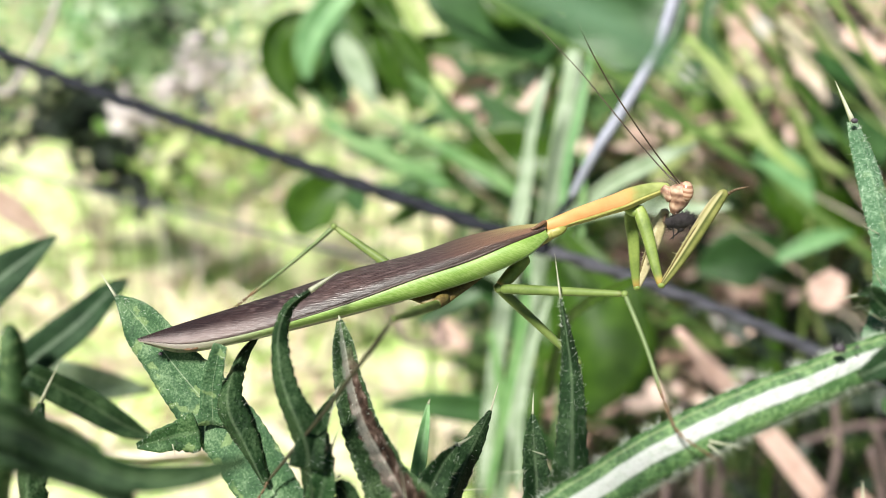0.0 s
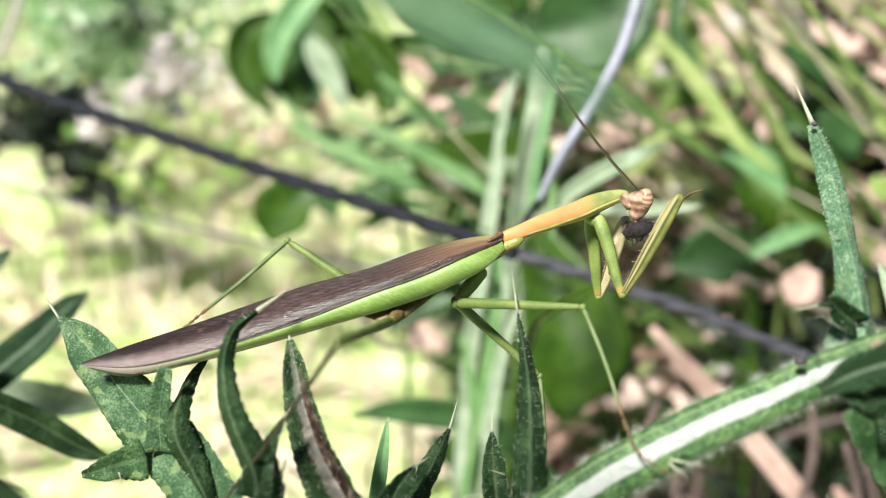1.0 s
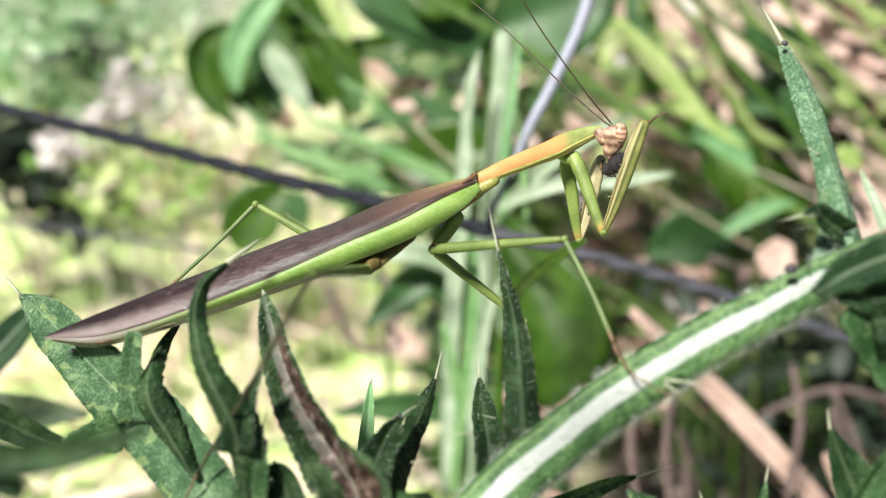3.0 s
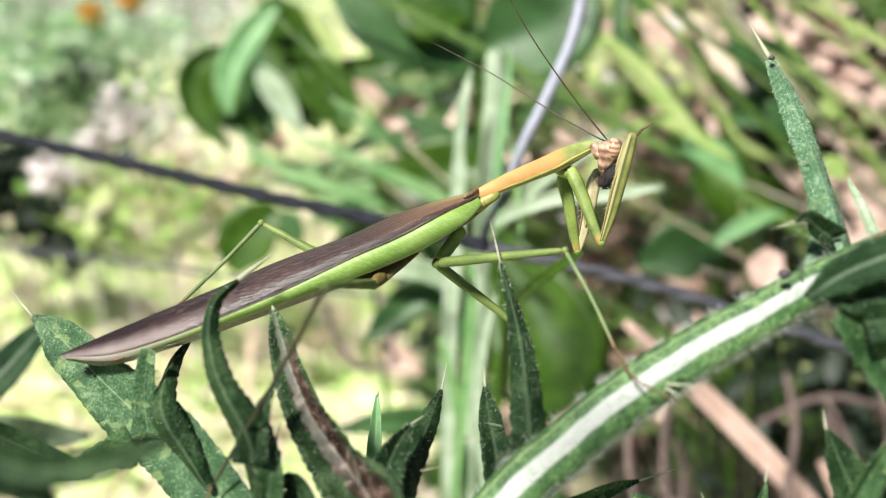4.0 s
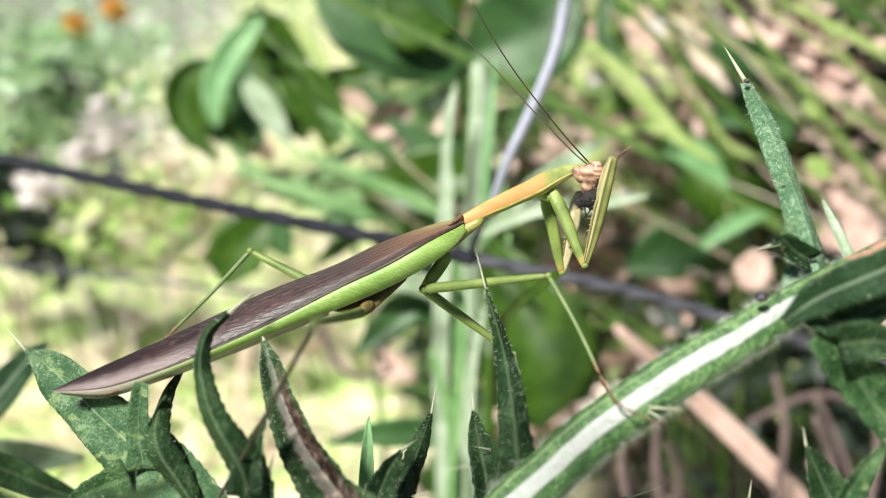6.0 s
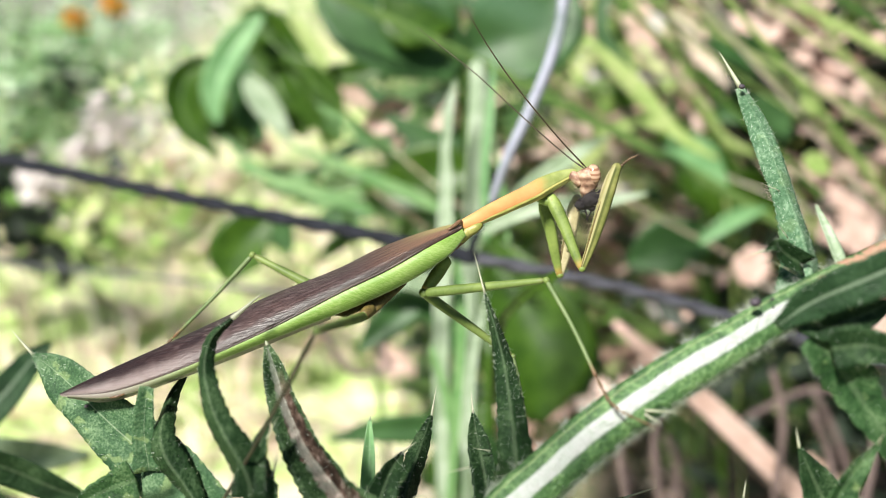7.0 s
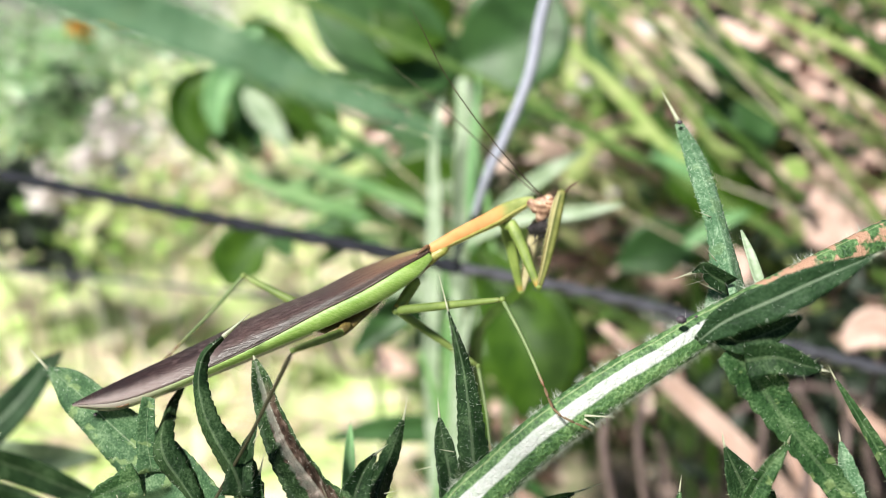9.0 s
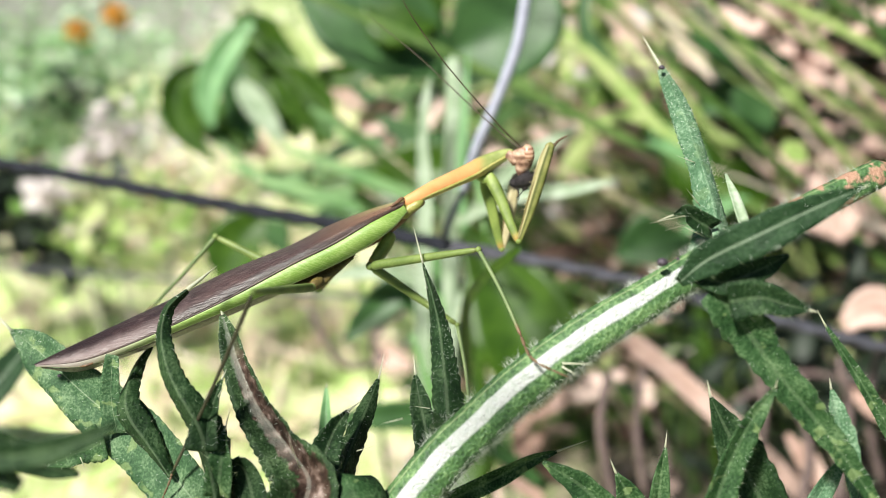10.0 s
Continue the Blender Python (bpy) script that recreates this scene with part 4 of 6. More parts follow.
def mantis():
    body = thing("mantis", (12.6, 122.1, 387.9), "large praying mantis, brown wings edged green, orange-backed neck shield, eating", "praying mantis")
    ridge = [(16.2, 123.5, 397.0), (10.3, 124.6, 395.8), (3.2, 123.5, 394.5), (-4.4, 122.1, 392.3), (-14.6, 120.9, 390.0), (-23.8, 119.4, 387.4), (-32.5, 117.1, 385.4), (-40.5, 115.8, 383.3), (-47.2, 113.5, 381.8)]
    fold = [(15.8, 120.4, 397.2), (9.8, 117.1, 396.2), (3.4, 115.6, 394.0), (-3.8, 114.3, 392.0), (-13.7, 112.6, 388.8), (-22.4, 111.2, 386.4), (-31.1, 110.9, 383.9), (-39.5, 111.8, 381.9), (-46.9, 113.0, 381.8)]
    hem = [(16.3, 119.9, 396.1), (13.0, 116.8, 394.4), (6.5, 115.5, 391.6), (-1.2, 114.1, 389.5), (-11.0, 112.9, 387.4), (-20.6, 111.7, 385.3), (-30.2, 110.9, 383.0), (-39.0, 111.4, 381.1), (-46.8, 112.9, 381.6)]
    back = [(16.1, 128.7, 393.9), (11.9, 130.5, 389.6), (5.2, 129.8, 386.6), (-3.0, 128.1, 383.7), (-13.9, 125.7, 381.2), (-23.9, 123.5, 379.1), (-33.6, 120.5, 378.0), (-41.4, 117.0, 378.5), (-47.2, 113.7, 381.3)]
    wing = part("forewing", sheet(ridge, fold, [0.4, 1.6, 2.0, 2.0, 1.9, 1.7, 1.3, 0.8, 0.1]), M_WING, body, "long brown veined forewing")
    part("wing_margin", sheet(fold, hem, [0.1, 0.7, 0.8, 0.7, 0.5, 0.4, 0.3, 0.1, 0.0]), M_BAND, wing, "bright green leading margin of the wing")
    part("wing_edge_vein", tube(fold, [0.22, 0.28, 0.27, 0.24, 0.2, 0.13, 0.08, 0.05, 0.03], n=60, seg=6), M_VEIN, wing, "dark vein between brown and green")
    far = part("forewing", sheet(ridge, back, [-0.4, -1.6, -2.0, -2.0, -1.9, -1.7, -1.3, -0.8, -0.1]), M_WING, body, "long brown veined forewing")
    part("hindwing", sheet([(-6.1, 117.7, 386.8), (-19.6, 115.4, 384.1), (-31.0, 113.2, 381.7), (-41.5, 113.4, 380.3), (-46.4, 113.6, 381.1)], [(-6.3, 120.1, 384.7), (-20.0, 116.9, 382.3), (-31.5, 114.8, 380.3), (-40.6, 113.9, 379.0), (-46.3, 113.6, 380.8)], [0.1, 0.2, 0.2, 0.1, 0], n=30, cols=5), M_PREYWING, body, "thin clear hindwing edge")
    part("abdomen_tip", tube([(-39.6, 111.4, 381.1), (-38.0, 111.4, 381.3), (-36.2, 111.6, 382.0), (-34.6, 111.8, 382.9)], [0.12, 0.28, 0.32, 0.2], n=10, seg=8), M_UNDER, body, "ragged brown tip of the abdomen")
    part("abdomen", tube([(16.0, 123.7, 394.8), (7.7, 124.4, 392.3), (-3.9, 123.9, 388.9), (-17.1, 121.4, 385.6), (-27.9, 118.0, 383.3), (-36.6, 115.9, 381.8)], [1.5, 2.0, 2.2, 1.9, 1.3, 0.5], n=36, seg=16), M_ABDOMEN, body, "olive abdomen under the wings")
    # neck shield and thorax
    shield = part("pronotum", tube([(15.9, 121.9, 397.0), (18.8, 122.5, 397.7), (21.5, 123.6, 398.2), (25.1, 125.6, 398.6), (28.1, 127.2, 398.9), (30.5, 128.3, 399.4), (33.0, 128.9, 400.1), (35.1, 129.0, 400.7), (36.6, 129.0, 401.0)], [0.81, 1.13, 1.32, 1.43, 1.54, 1.64, 1.37, 0.99, 0.47], n=64, seg=24, flat=0.6), M_PRONOTUM, body, "neck shield, orange behind and green in front")
    part("shield_margin", tube([(18.4, 121.7, 397.0), (20.7, 122.3, 397.6), (23.2, 123.3, 397.9), (26.7, 125.1, 398.3), (29.2, 126.2, 398.7), (32.1, 127.1, 399.7), (34.6, 127.7, 400.5), (36.2, 128.4, 401.0)], [0.1, 0.2, 0.24, 0.25, 0.25, 0.24, 0.2, 0.1], n=40, seg=8), M_COLLAR, shield, "pale yellow-green edge")
    part("collar", joined([ellipsoid((17.6, 121.7, 396.2), (RIGHT * 1.55 + UP * 0.4, UP * 1.1 + RIGHT * 0.5, FACE * 0.75)), ellipsoid((16.5, 121.8, 395.6), (UP * 1.5 + RIGHT * 0.7, RIGHT * 1.0, FACE * 1.0))]), M_COLLAR, body, "yellow-green front of the thorax")
    part("thorax", tube([(19.6, 123.9, 396.0), (17.2, 123.3, 395.4), (14.6, 122.9, 394.1), (10.7, 123.3, 391.7), (5.5, 124.3, 389.2)], [0.5, 1.0, 1.3, 1.5, 1.2], n=24, seg=14), M_UNDER, body, "brown underside of the thorax")
    part("shoulder", tube([(13.5, 120.2, 397.3), (14.4, 120.5, 397.5), (15.5, 121.3, 397.9), (16.0, 121.9, 397.8)], [0.15, 0.28, 0.36, 0.25], n=12, seg=12), M_UNDER, body, "dark wing joint")
    # near and far forelegs, folded round the prey
    def foreleg(hip, elbow, wrist, hook, inner_end, thigh_mat):
        hip, elbow, wrist = np.array(hip), np.array(elbow), np.array(wrist)
        upper = part("coxa", tube([hip, hip * 0.85 + elbow * 0.15 + RIGHT * 0.1, hip * 0.6 + elbow * 0.4 + RIGHT * 0.2, hip * 0.25 + elbow * 0.75, elbow], [0.75, 1.10, 1.0, 0.80, 0.55], n=24, seg=14, groove=0.25), M_COXA, body, "yellow-green upper segment of the foreleg", pivot=hip)
        part("knob", ellipsoid(elbow + UP * 0.15, (RIGHT * 0.6, UP * 0.52, FACE * 0.55)), M_COXA, upper)
        part("point_row", thorns(hip * 0.8 + elbow * 0.2 - RIGHT * 0.8, elbow - RIGHT * 0.45, -RIGHT, 10, 0.35, 3), M_INNER, upper, "row of small pale points", kind="stuff")
        mid = elbow * 0.5 + wrist * 0.5
        thigh = part("foreleg", tube([elbow, elbow * 0.75 + wrist * 0.25 + RIGHT * 0.15, mid + RIGHT * 0.1, elbow * 0.2 + wrist * 0.8, wrist], [0.5, 0.84, 1.05, 1.0, 0.74], n=28, seg=16, groove=0.3), thigh_mat, body, "long grooved raptorial foreleg", pivot=elbow)
        part("shin", tube([wrist, wrist * 0.6 + mid * 0.4 - RIGHT * 0.7 - FACE * 0.5, inner_end], [0.45, 0.5, 0.25], n=20, seg=9), M_INNER, thigh, "pale folded shin")
        part("edge", tube([wrist - RIGHT * 0.3 + FACE * 0.3, mid - RIGHT * 0.75 + FACE * 0.6, elbow - RIGHT * 0.3 + FACE * 0.3], [0.1, 0.16, 0.1], n=14, seg=6), M_HIP, thigh, "dark inner edge")
        part("spine_row", thorns(wrist * 0.8 + elbow * 0.2 - RIGHT * 0.8, wrist * 0.3 + elbow * 0.7 - RIGHT * 0.8, -RIGHT - UP * 0.3, 9, 1.1, 8), M_INNER, thigh, "row of pale gripping spines", kind="stuff")
        foot(thigh, [wrist - UP * 0.6 + RIGHT * 0.4, wrist * 0.5 + np.array(hook) * 0.5 - UP * 0.2, hook], 0.3)
        return thigh
    near_leg = foreleg((31.5, 127.9, 398.1), (34.6, 120.1, 387.5), (42.5, 125.0, 402.9), (45.2, 125.0, 403.6), (35.7, 121.6, 389.9), M_FEMUR)
    foreleg((30.9, 130.7, 396.1), (32.6, 127.2, 383.4), (37.4, 132.2, 395.8), (36.5, 129.5, 394.5), (34.1, 127.8, 387.6), M_INNER)
    part("hip", tube([(29.2, 129.3, 397.8), (30.8, 127.8, 397.1), (32.1, 126.6, 397.1)], [0.6, 0.85, 0.6], n=10, seg=10), M_COXA, body, "olive base of the forelegs")
    # walking legs
    def leg(hip, trochanter, knee, heel, toes, r, mats, label, sag=0.0):
        hip, trochanter, knee, heel = [np.array(x, float) for x in (hip, trochanter, knee, heel)]
        ob = part("leg", tube([hip, (hip + trochanter) / 2, trochanter], [1.1 * r, 1.25 * r, 0.9 * r], n=12, seg=10), mats[0], body, label, pivot=hip)
        part("joint", ellipsoid(trochanter, (RIGHT * 0.92 * r, UP * 0.92 * r, FACE * 0.92 * r)), mats[1], ob)
        part("thigh", tube([trochanter, trochanter * 0.7 + knee * 0.3 - UP * sag, trochanter * 0.3 + knee * 0.7 - UP * sag, knee], [0.95 * r, 0.92 * r, 0.72 * r, 0.5 * r], n=22, seg=9), mats[1], ob)
        part("knee", ellipsoid(knee, (RIGHT * 0.6 * r, UP * 0.6 * r, FACE * 0.6 * r)), mats[1], ob)
        part("shank", tube([knee, knee * 0.5 + heel * 0.5 + RIGHT * 0.3, heel], [0.42 * r, 0.34 * r, 0.3 * r], n=22, seg=8), mats[2], ob)
        if toes:
            foot(ob, [heel, toes[0], toes[1]], 0.3 * r)
        return ob
    green = (M_COXA, M_LEG, M_SHANK)
    leg((13.4, 121.6, 392.0), (8.8, 118.1, 388.1), (26.2, 108.6, 392.2), (29.5, 94.7, 383.5), ((29.7, 87.7, 383.5), (33.8, 85.7, 381.3)), 0.85, green, "green middle leg with its foot on the thistle")
    leg((13.1, 125.0, 389.8), (8.9, 121.7, 386.4), (22.2, 118.6, 374.2), (21.5, 104.6, 364.5), ((21.6, 102.2, 363.9), (23.7, 100.3, 362.5)), 0.85, green, "green middle leg reaching behind the thistle")
    leg((0.4, 115.5, 388.1), (-1.0, 112.9, 388.1), (-5.8, 87.4, 400.2), (-24.8, 95.3, 369.3), ((-25.4, 94.8, 368.1), (-27.6, 94.6, 364.6)), 0.78, (M_HIP, M_LEG, M_HIND), "brownish hind leg stretched towards the open side")
    leg((3.5, 126.8, 387.1), (-1.4, 128.9, 380.7), (-19.0, 136.8, 390.5), (-34.8, 133.8, 378.1), ((-37.2, 133.2, 376.3), (-40.4, 131.7, 374.7)), 1.0, (M_HIP, M_LEG, M_SHANK), "green hind leg standing beyond the wings")
    part("hip", sheet([(6.6, 119.2, 390.2), (2.5, 118.1, 389.4), (-1.2, 117.1, 388.8), (-5.4, 115.9, 387.9)], [(6.1, 118.5, 389.7), (2.5, 115.9, 388.1), (-0.8, 113.6, 387.2), (-5.2, 115.3, 387.7)], [0.2, 0.7, 0.8, 0.2], n=24, cols=8, thick=0.9), M_HIP, body, "olive-brown plate at the base of the hind leg")
    # head
    neck = np.array((36.2, 127.9, 400.8))
    crown = neck + RIGHT * 1.75 + UP * 0.2
    head = part("head", joined([
        tube([crown + UP * 1.25 - RIGHT * 0.2, crown + UP * 0.7, crown - UP * 0.4 + RIGHT * 0.1, crown - UP * 1.6 + RIGHT * 0.1, crown - UP * 2.9 - RIGHT * 0.1, crown - UP * 3.9 - RIGHT * 0.2], [1.2, 1.85, 1.95, 1.6, 1.05, 0.5], n=30, seg=20, flat=1.15),
        tube([neck - RIGHT * 1.2 + UP * 0.1, neck - RIGHT * 0.2 - UP * 0.4, neck + RIGHT * 1.0 - UP * 1.5], [0.75, 0.9, 1.0], n=12, seg=14)]), M_HEAD, body, "buff triangular head with brown streaks", pivot=neck)
    for s in (1, -1):
        part("eye", ellipsoid(crown + RIGHT * 0.75 + UP * 0.05 + FACE * s * 1.55, (UP * 1.55 - RIGHT * 0.35, RIGHT * 1.05 + UP * 0.2, FACE * 1.0 * s)), M_EYE, head, "brown striped bulging eye")
    part("face_plate", tube([crown - UP * 1.4 + RIGHT * 1.35, crown - UP * 2.3 + RIGHT * 1.1, crown - UP * 3.2 + RIGHT * 0.6], [0.4, 0.5, 0.3], n=10, seg=10, face=RIGHT, flat=0.5), M_INNER, head, "pale plate over the mouth")
    part("mouth", joined([needle(crown - UP * 3.6 + FACE * s * 0.45, crown + RIGHT * 0.2 - UP * 4.7 + FACE * s * 0.3, 0.35) for s in (-1, 1)]), M_UNDER, head, "brown biting mouthparts")
    for s, pts in ((1, ((37.5, 126.8, 402.3), (33.4, 127.4, 406.6), (28.6, 128.0, 412.2), (24.2, 128.6, 417.8), (19.6, 128.7, 424.7), (16.2, 128.5, 431.3))), (-1, ((37.9, 129.6, 401.3), (35.7, 131.6, 403.0), (31.4, 134.9, 407.2), (27.0, 138.3, 411.8), (22.5, 141.8, 416.5), (17.4, 145.3, 421.1)))):
        tip = np.array(pts[5]) * 1.7 - np.array(pts[4]) * 0.7
        part("antenna", tube([*pts, tip], [0.15, 0.13, 0.12, 0.11, 0.09, 0.07, 0.03], n=40, seg=6), M_ANTENNA, head, "thread-like brown antenna", pivot=pts[0])
    MOVES.extend((head, near_leg))
    return body


mantis()


def prey():
    c = np.array((37.7, 125.1, 397.2))
    ob = thing("prey_insect", c, "black half-eaten insect held in the mantis's forelegs", "insect")
    part("body", joined([ellipsoid(c - RIGHT * 1.4 - UP * 0.7, (RIGHT * 1.1, UP * 0.8, FACE * 0.9), 8, 10), ellipsoid(c + UP * 0.1, (RIGHT * 1.7 + UP * 0.5, UP * 1.4, FACE * 1.4), 10, 12),
                         ellipsoid(c + RIGHT * 1.1 + UP * 0.7, (RIGHT * 0.9, UP * 0.8, FACE * 0.8), 8, 10), ellipsoid(c + RIGHT * 0.2 - UP * 1.0, (RIGHT * 0.6, UP * 0.7, FACE * 0.7), 8, 10)]), M_PREY, ob)
    part("fuzz", down(ellipsoid(c, (RIGHT * 2.1 + UP * 0.7, UP * 1.55, FACE * 1.55)), 420, 0.8, 0.05, 4, lean=1.2), M_PREY, ob, kind="stuff")
    for k in (0, 3):
        a = c + RIGHT * (k * 0.6 - 1.2) - UP * 0.5
        part("leg", tube([a, a - UP * 1.5 + RIGHT * (0.5 - 0.4 * k) + FACE * 0.4, a - UP * 2.9 + RIGHT * (0.9 - 0.8 * k)], [0.16, 0.12, 0.06], n=8, seg=5), M_PREY, ob)
    MOVES.append(ob)
    return ob


prey()


# ---- wire fence ----
def twisted(points, radius, n, pitch=24.0):
    """Two strands wound round each other along a curve."""
    c = spline(points, n)
    along = np.concatenate([[0], np.cumsum(np.linalg.norm(np.diff(c, axis=0), axis=1))])
    strands = []
    for s in (0, math.pi):
        pts = []
        for i in range(n + 1):
            t = unit(c[min(i + 1, n)] - c[max(i - 1, 0)])
            side = unit(np.cross(t, FACE))
            q = 2 * math.pi * along[i] / pitch + s
            pts.append(c[i] + radius * 0.3 * (math.cos(q) * side + math.sin(q) * np.cross(side, t)))
        strands.append(tube(pts, [radius * 0.74] * (n + 1), n=n, seg=7))
    return joined(strands)


def fence():
    ob = thing("wire_fence", (29.1, 223.8, 345.8), "old twisted wire fence, dark and galvanised strands", "fence")
    # one strand in two greys: its shaded stretch is painted near-black
    part("wire", twisted([(-285.6, 364.9, 409.4), (-179.3, 323.9, 385.6), (-123.9, 297.5, 373.0), (-92.7, 282.7, 367.5), (-35.8, 255.8, 356.7), (5.4, 238.1, 349.1), (31.3, 227.9, 343.2)],
                         2.2, 300), M_WIRE, ob, "twisted wire coloured dark as in shade")
    part("wire", twisted([(31.3, 227.9, 343.2), (56.3, 225.6, 335.1), (87.8, 224.3, 323.1), (128.2, 222.0, 305.2), (228.2, 215.0, 262.9)], 2.1, 200), M_WIRE_MID, ob, "dull grey wire")
    part("wire", tube([(83.7, 259.2, 468.2), (70.8, 244.9, 432.9), (63.4, 239.7, 414.4), (58.3, 235.0, 399.9), (49.4, 231.0, 384.0), (42.6, 228.9, 372.9), (37.0, 230.0, 358.8)], [1.75, 1.75, 1.75, 1.75, 1.7, 1.6, 1.2], n=60, seg=10), M_WIRE_BRIGHT, ob, "galvanised cross wire")
    # shaded continuation of the cross wire, done with the near-black colour
    part("wire", tube([(38.0, 230.7, 360.3), (35.5, 230.0, 356.4), (30.8, 226.5, 349.9), (29.6, 228.0, 343.1)], [1.0, 1.0, 1.0, 1.0], n=20, seg=8), M_WIRE, ob, "lower end of the cross wire, shade in its dark colour")
    part("wire", tube([(-333.3, 485.6, 300.2), (-205.3, 453.8, 276.7), (-126.6, 432.0, 266.7), (-51.2, 410.1, 255.8), (35.3, 387.0, 244.4)], [1.2] * 5, n=40, seg=8), M_WIRE_MID, ob, "thin wire farther back")
    return ob


fence()


# ---- plants behind the fence ----
def weed_leaf(plant, pts, widths, mat, label="", **kw):
    return part("leaf", blade(pts, widths, **{**dict(n=20, cols=8, thick=0.5, fold=0.2, curl=0.15), **kw}), mat, plant, label)


def broadleaf():
    ob = thing("broadleaf_weed", (-61.1, 405.7, 193.3), "leafy green weed with broad curling leaves", "weed")
    part("stem", tube([np.array((-8.0, 398.4, 110.9)) * (1, 1, 0), (-8.0, 398.4, 110.9), (-7.3, 442.3, 237.7), (-21.4, 468.2, 332.7), (-37.3, 471.6, 380.3), (-43.4, 473.4, 398.4)], [1.6, 1.6, 1.6, 1.5, 1.4, 1.2], n=36, seg=8), M_WEED, ob)
    weed_leaf(ob, [(-78.9, 509.4, 363.7), (-93.2, 507.2, 355.9), (-98.7, 502.6, 344.2), (-94.7, 495.5, 328.6), (-81.7, 486.8, 311.0)], [3.3, 7.9, 8.2, 7.2, 1.3], M_WEED, "dark glossy leaf", fold=0.5)
    # sun on the curled leaf is put in as pale green
    weed_leaf(ob, [(-45.6, 507.3, 385.5), (-58.8, 503.7, 374.7), (-71.8, 498.6, 360.3), (-78.5, 492.5, 345.1), (-78.0, 486.0, 330.1)], [2.6, 8.1, 8.4, 6.5, 1.3], M_WEED_PALE, "sunlit curling leaf", fold=0.25)
    weed_leaf(ob, [(-59.4, 527.4, 383.8), (-48.2, 523.6, 377.2), (-35.1, 517.2, 364.9), (-25.0, 510.3, 350.9)], [4.0, 11.4, 12.1, 2.7], M_WEED, "dark glossy leaf", fold=0.4)
    # shadow inside the cluster, made with a deep green leaf
    weed_leaf(ob, [(-65.8, 523.8, 359.1), (-63.6, 516.7, 343.2), (-62.9, 510.5, 329.0), (-57.1, 502.6, 311.8)], [6.8, 10.2, 9.5, 2.0], M_WEED_DARK, "shaded leaf in the middle", fold=0.3)
    weed_leaf(ob, [(-59.5, 499.1, 353.7), (-53.8, 494.2, 343.5), (-46.4, 488.1, 330.8), (-38.6, 481.2, 316.5)], [3.3, 7.2, 6.5, 1.6], M_REED, "pale folded leaf", fold=0.2)
    weed_leaf(ob, [(-43.1, 516.4, 356.5), (-30.3, 510.3, 344.8), (-19.0, 502.6, 329.2), (-12.6, 493.7, 309.9)], [5.4, 14.2, 14.2, 2.7], M_WEED, "broad green leaf", fold=0.3)
    weed_leaf(ob, [(-31.4, 517.8, 382.1), (-23.1, 512.0, 370.3), (-16.5, 506.3, 358.4), (-13.6, 502.9, 351.1)], [1.7, 4.0, 4.0, 1.3], M_GRASS, "pale yellow-green leaf", fold=0.2)
    weed_leaf(ob, [(-21.4, 519.0, 348.9), (-5.0, 515.6, 344.3), (12.2, 514.6, 345.3), (28.4, 515.6, 350.8)], [2.7, 7.5, 6.8, 1.4], M_WEED, "dark glossy leaf", fold=0.3)
    weed_leaf(ob, [(-73.5, 555.2, 372.0), (-58.5, 545.5, 352.6), (-43.9, 534.5, 330.0), (-31.8, 523.8, 307.6)], [5.7, 16.3, 17.7, 2.8], M_WEED, "broad dark leaf at the back", fold=0.15)
    weed_leaf(ob, [(-93.4, 537.8, 353.4), (-88.8, 530.0, 336.2), (-79.5, 522.6, 320.9), (-64.4, 514.2, 304.4)], [3.5, 10.4, 10.4, 1.7], M_WEED, "broad dark leaf", fold=0.2)
    return ob


def broadleaf_second():
    ob = thing("broadleaf_weed", (36.0, 382.5, 259.4), "tall weed with large blue-green leaves", "weed")
    part("stem", tube([np.array((45.0, 343.8, 146.5)) * (1, 1, 0), (45.0, 343.8, 146.5), (53.5, 384.9, 255.7), (55.3, 414.4, 336.8), (56.4, 440.9, 410.8)], [3, 3, 3, 2.6, 2], n=36, seg=8), M_WEED, ob)
    weed_leaf(ob, [(54.8, 418.6, 358.9), (34.3, 422.7, 377.1), (8.5, 426.2, 392.9), (-11.9, 433.1, 404.9)], [6, 24, 22, 3], M_WEED_DARK, "large leaf")
    weed_leaf(ob, [(58.7, 421.5, 366.3), (78.3, 417.4, 373.2), (96.3, 419.6, 381.9), (110.1, 426.9, 401.3)], [6, 26, 24, 4], M_WEED_DARK, "large leaf")
    weed_leaf(ob, [(58.1, 425.4, 387.9), (36.4, 425.0, 395.5), (21.1, 430.2, 404.5)], [8, 26, 4], M_WEED, "large leaf")
    weed_leaf(ob, [(58.7, 412.2, 307.1), (38.9, 419.4, 307.3), (14.6, 423.6, 299.7), (-1.9, 429.2, 309.4)], [6, 16, 16, 2], M_WEED, "large leaf")
    weed_leaf(ob, [(57.1, 398.4, 274.9), (73.2, 371.1, 240.3), (75.1, 357.4, 221.6), (68.7, 346.9, 196.1)], [8, 26, 24, 4], M_WEED, "large leaf")
    weed_leaf(ob, [(56.0, 391.1, 232.6), (88.1, 375.6, 215.7), (100.0, 365.9, 195.5)], [6, 22, 3], M_WEED_DARK, "large leaf")
    weed_leaf(ob, [(-52.8, 430.5, 290.1), (-64.4, 428.3, 282.7), (-73.3, 424.6, 272.4), (-77.9, 420.3, 261.6)], [6, 14, 14, 3], M_WEED, "large leaf")
    weed_leaf(ob, [(43.8, 367.3, 200.5), (30.3, 350.8, 172.4), (18.6, 339.0, 155.5)], [6, 18, 3], M_WEED, "large leaf")
    return ob


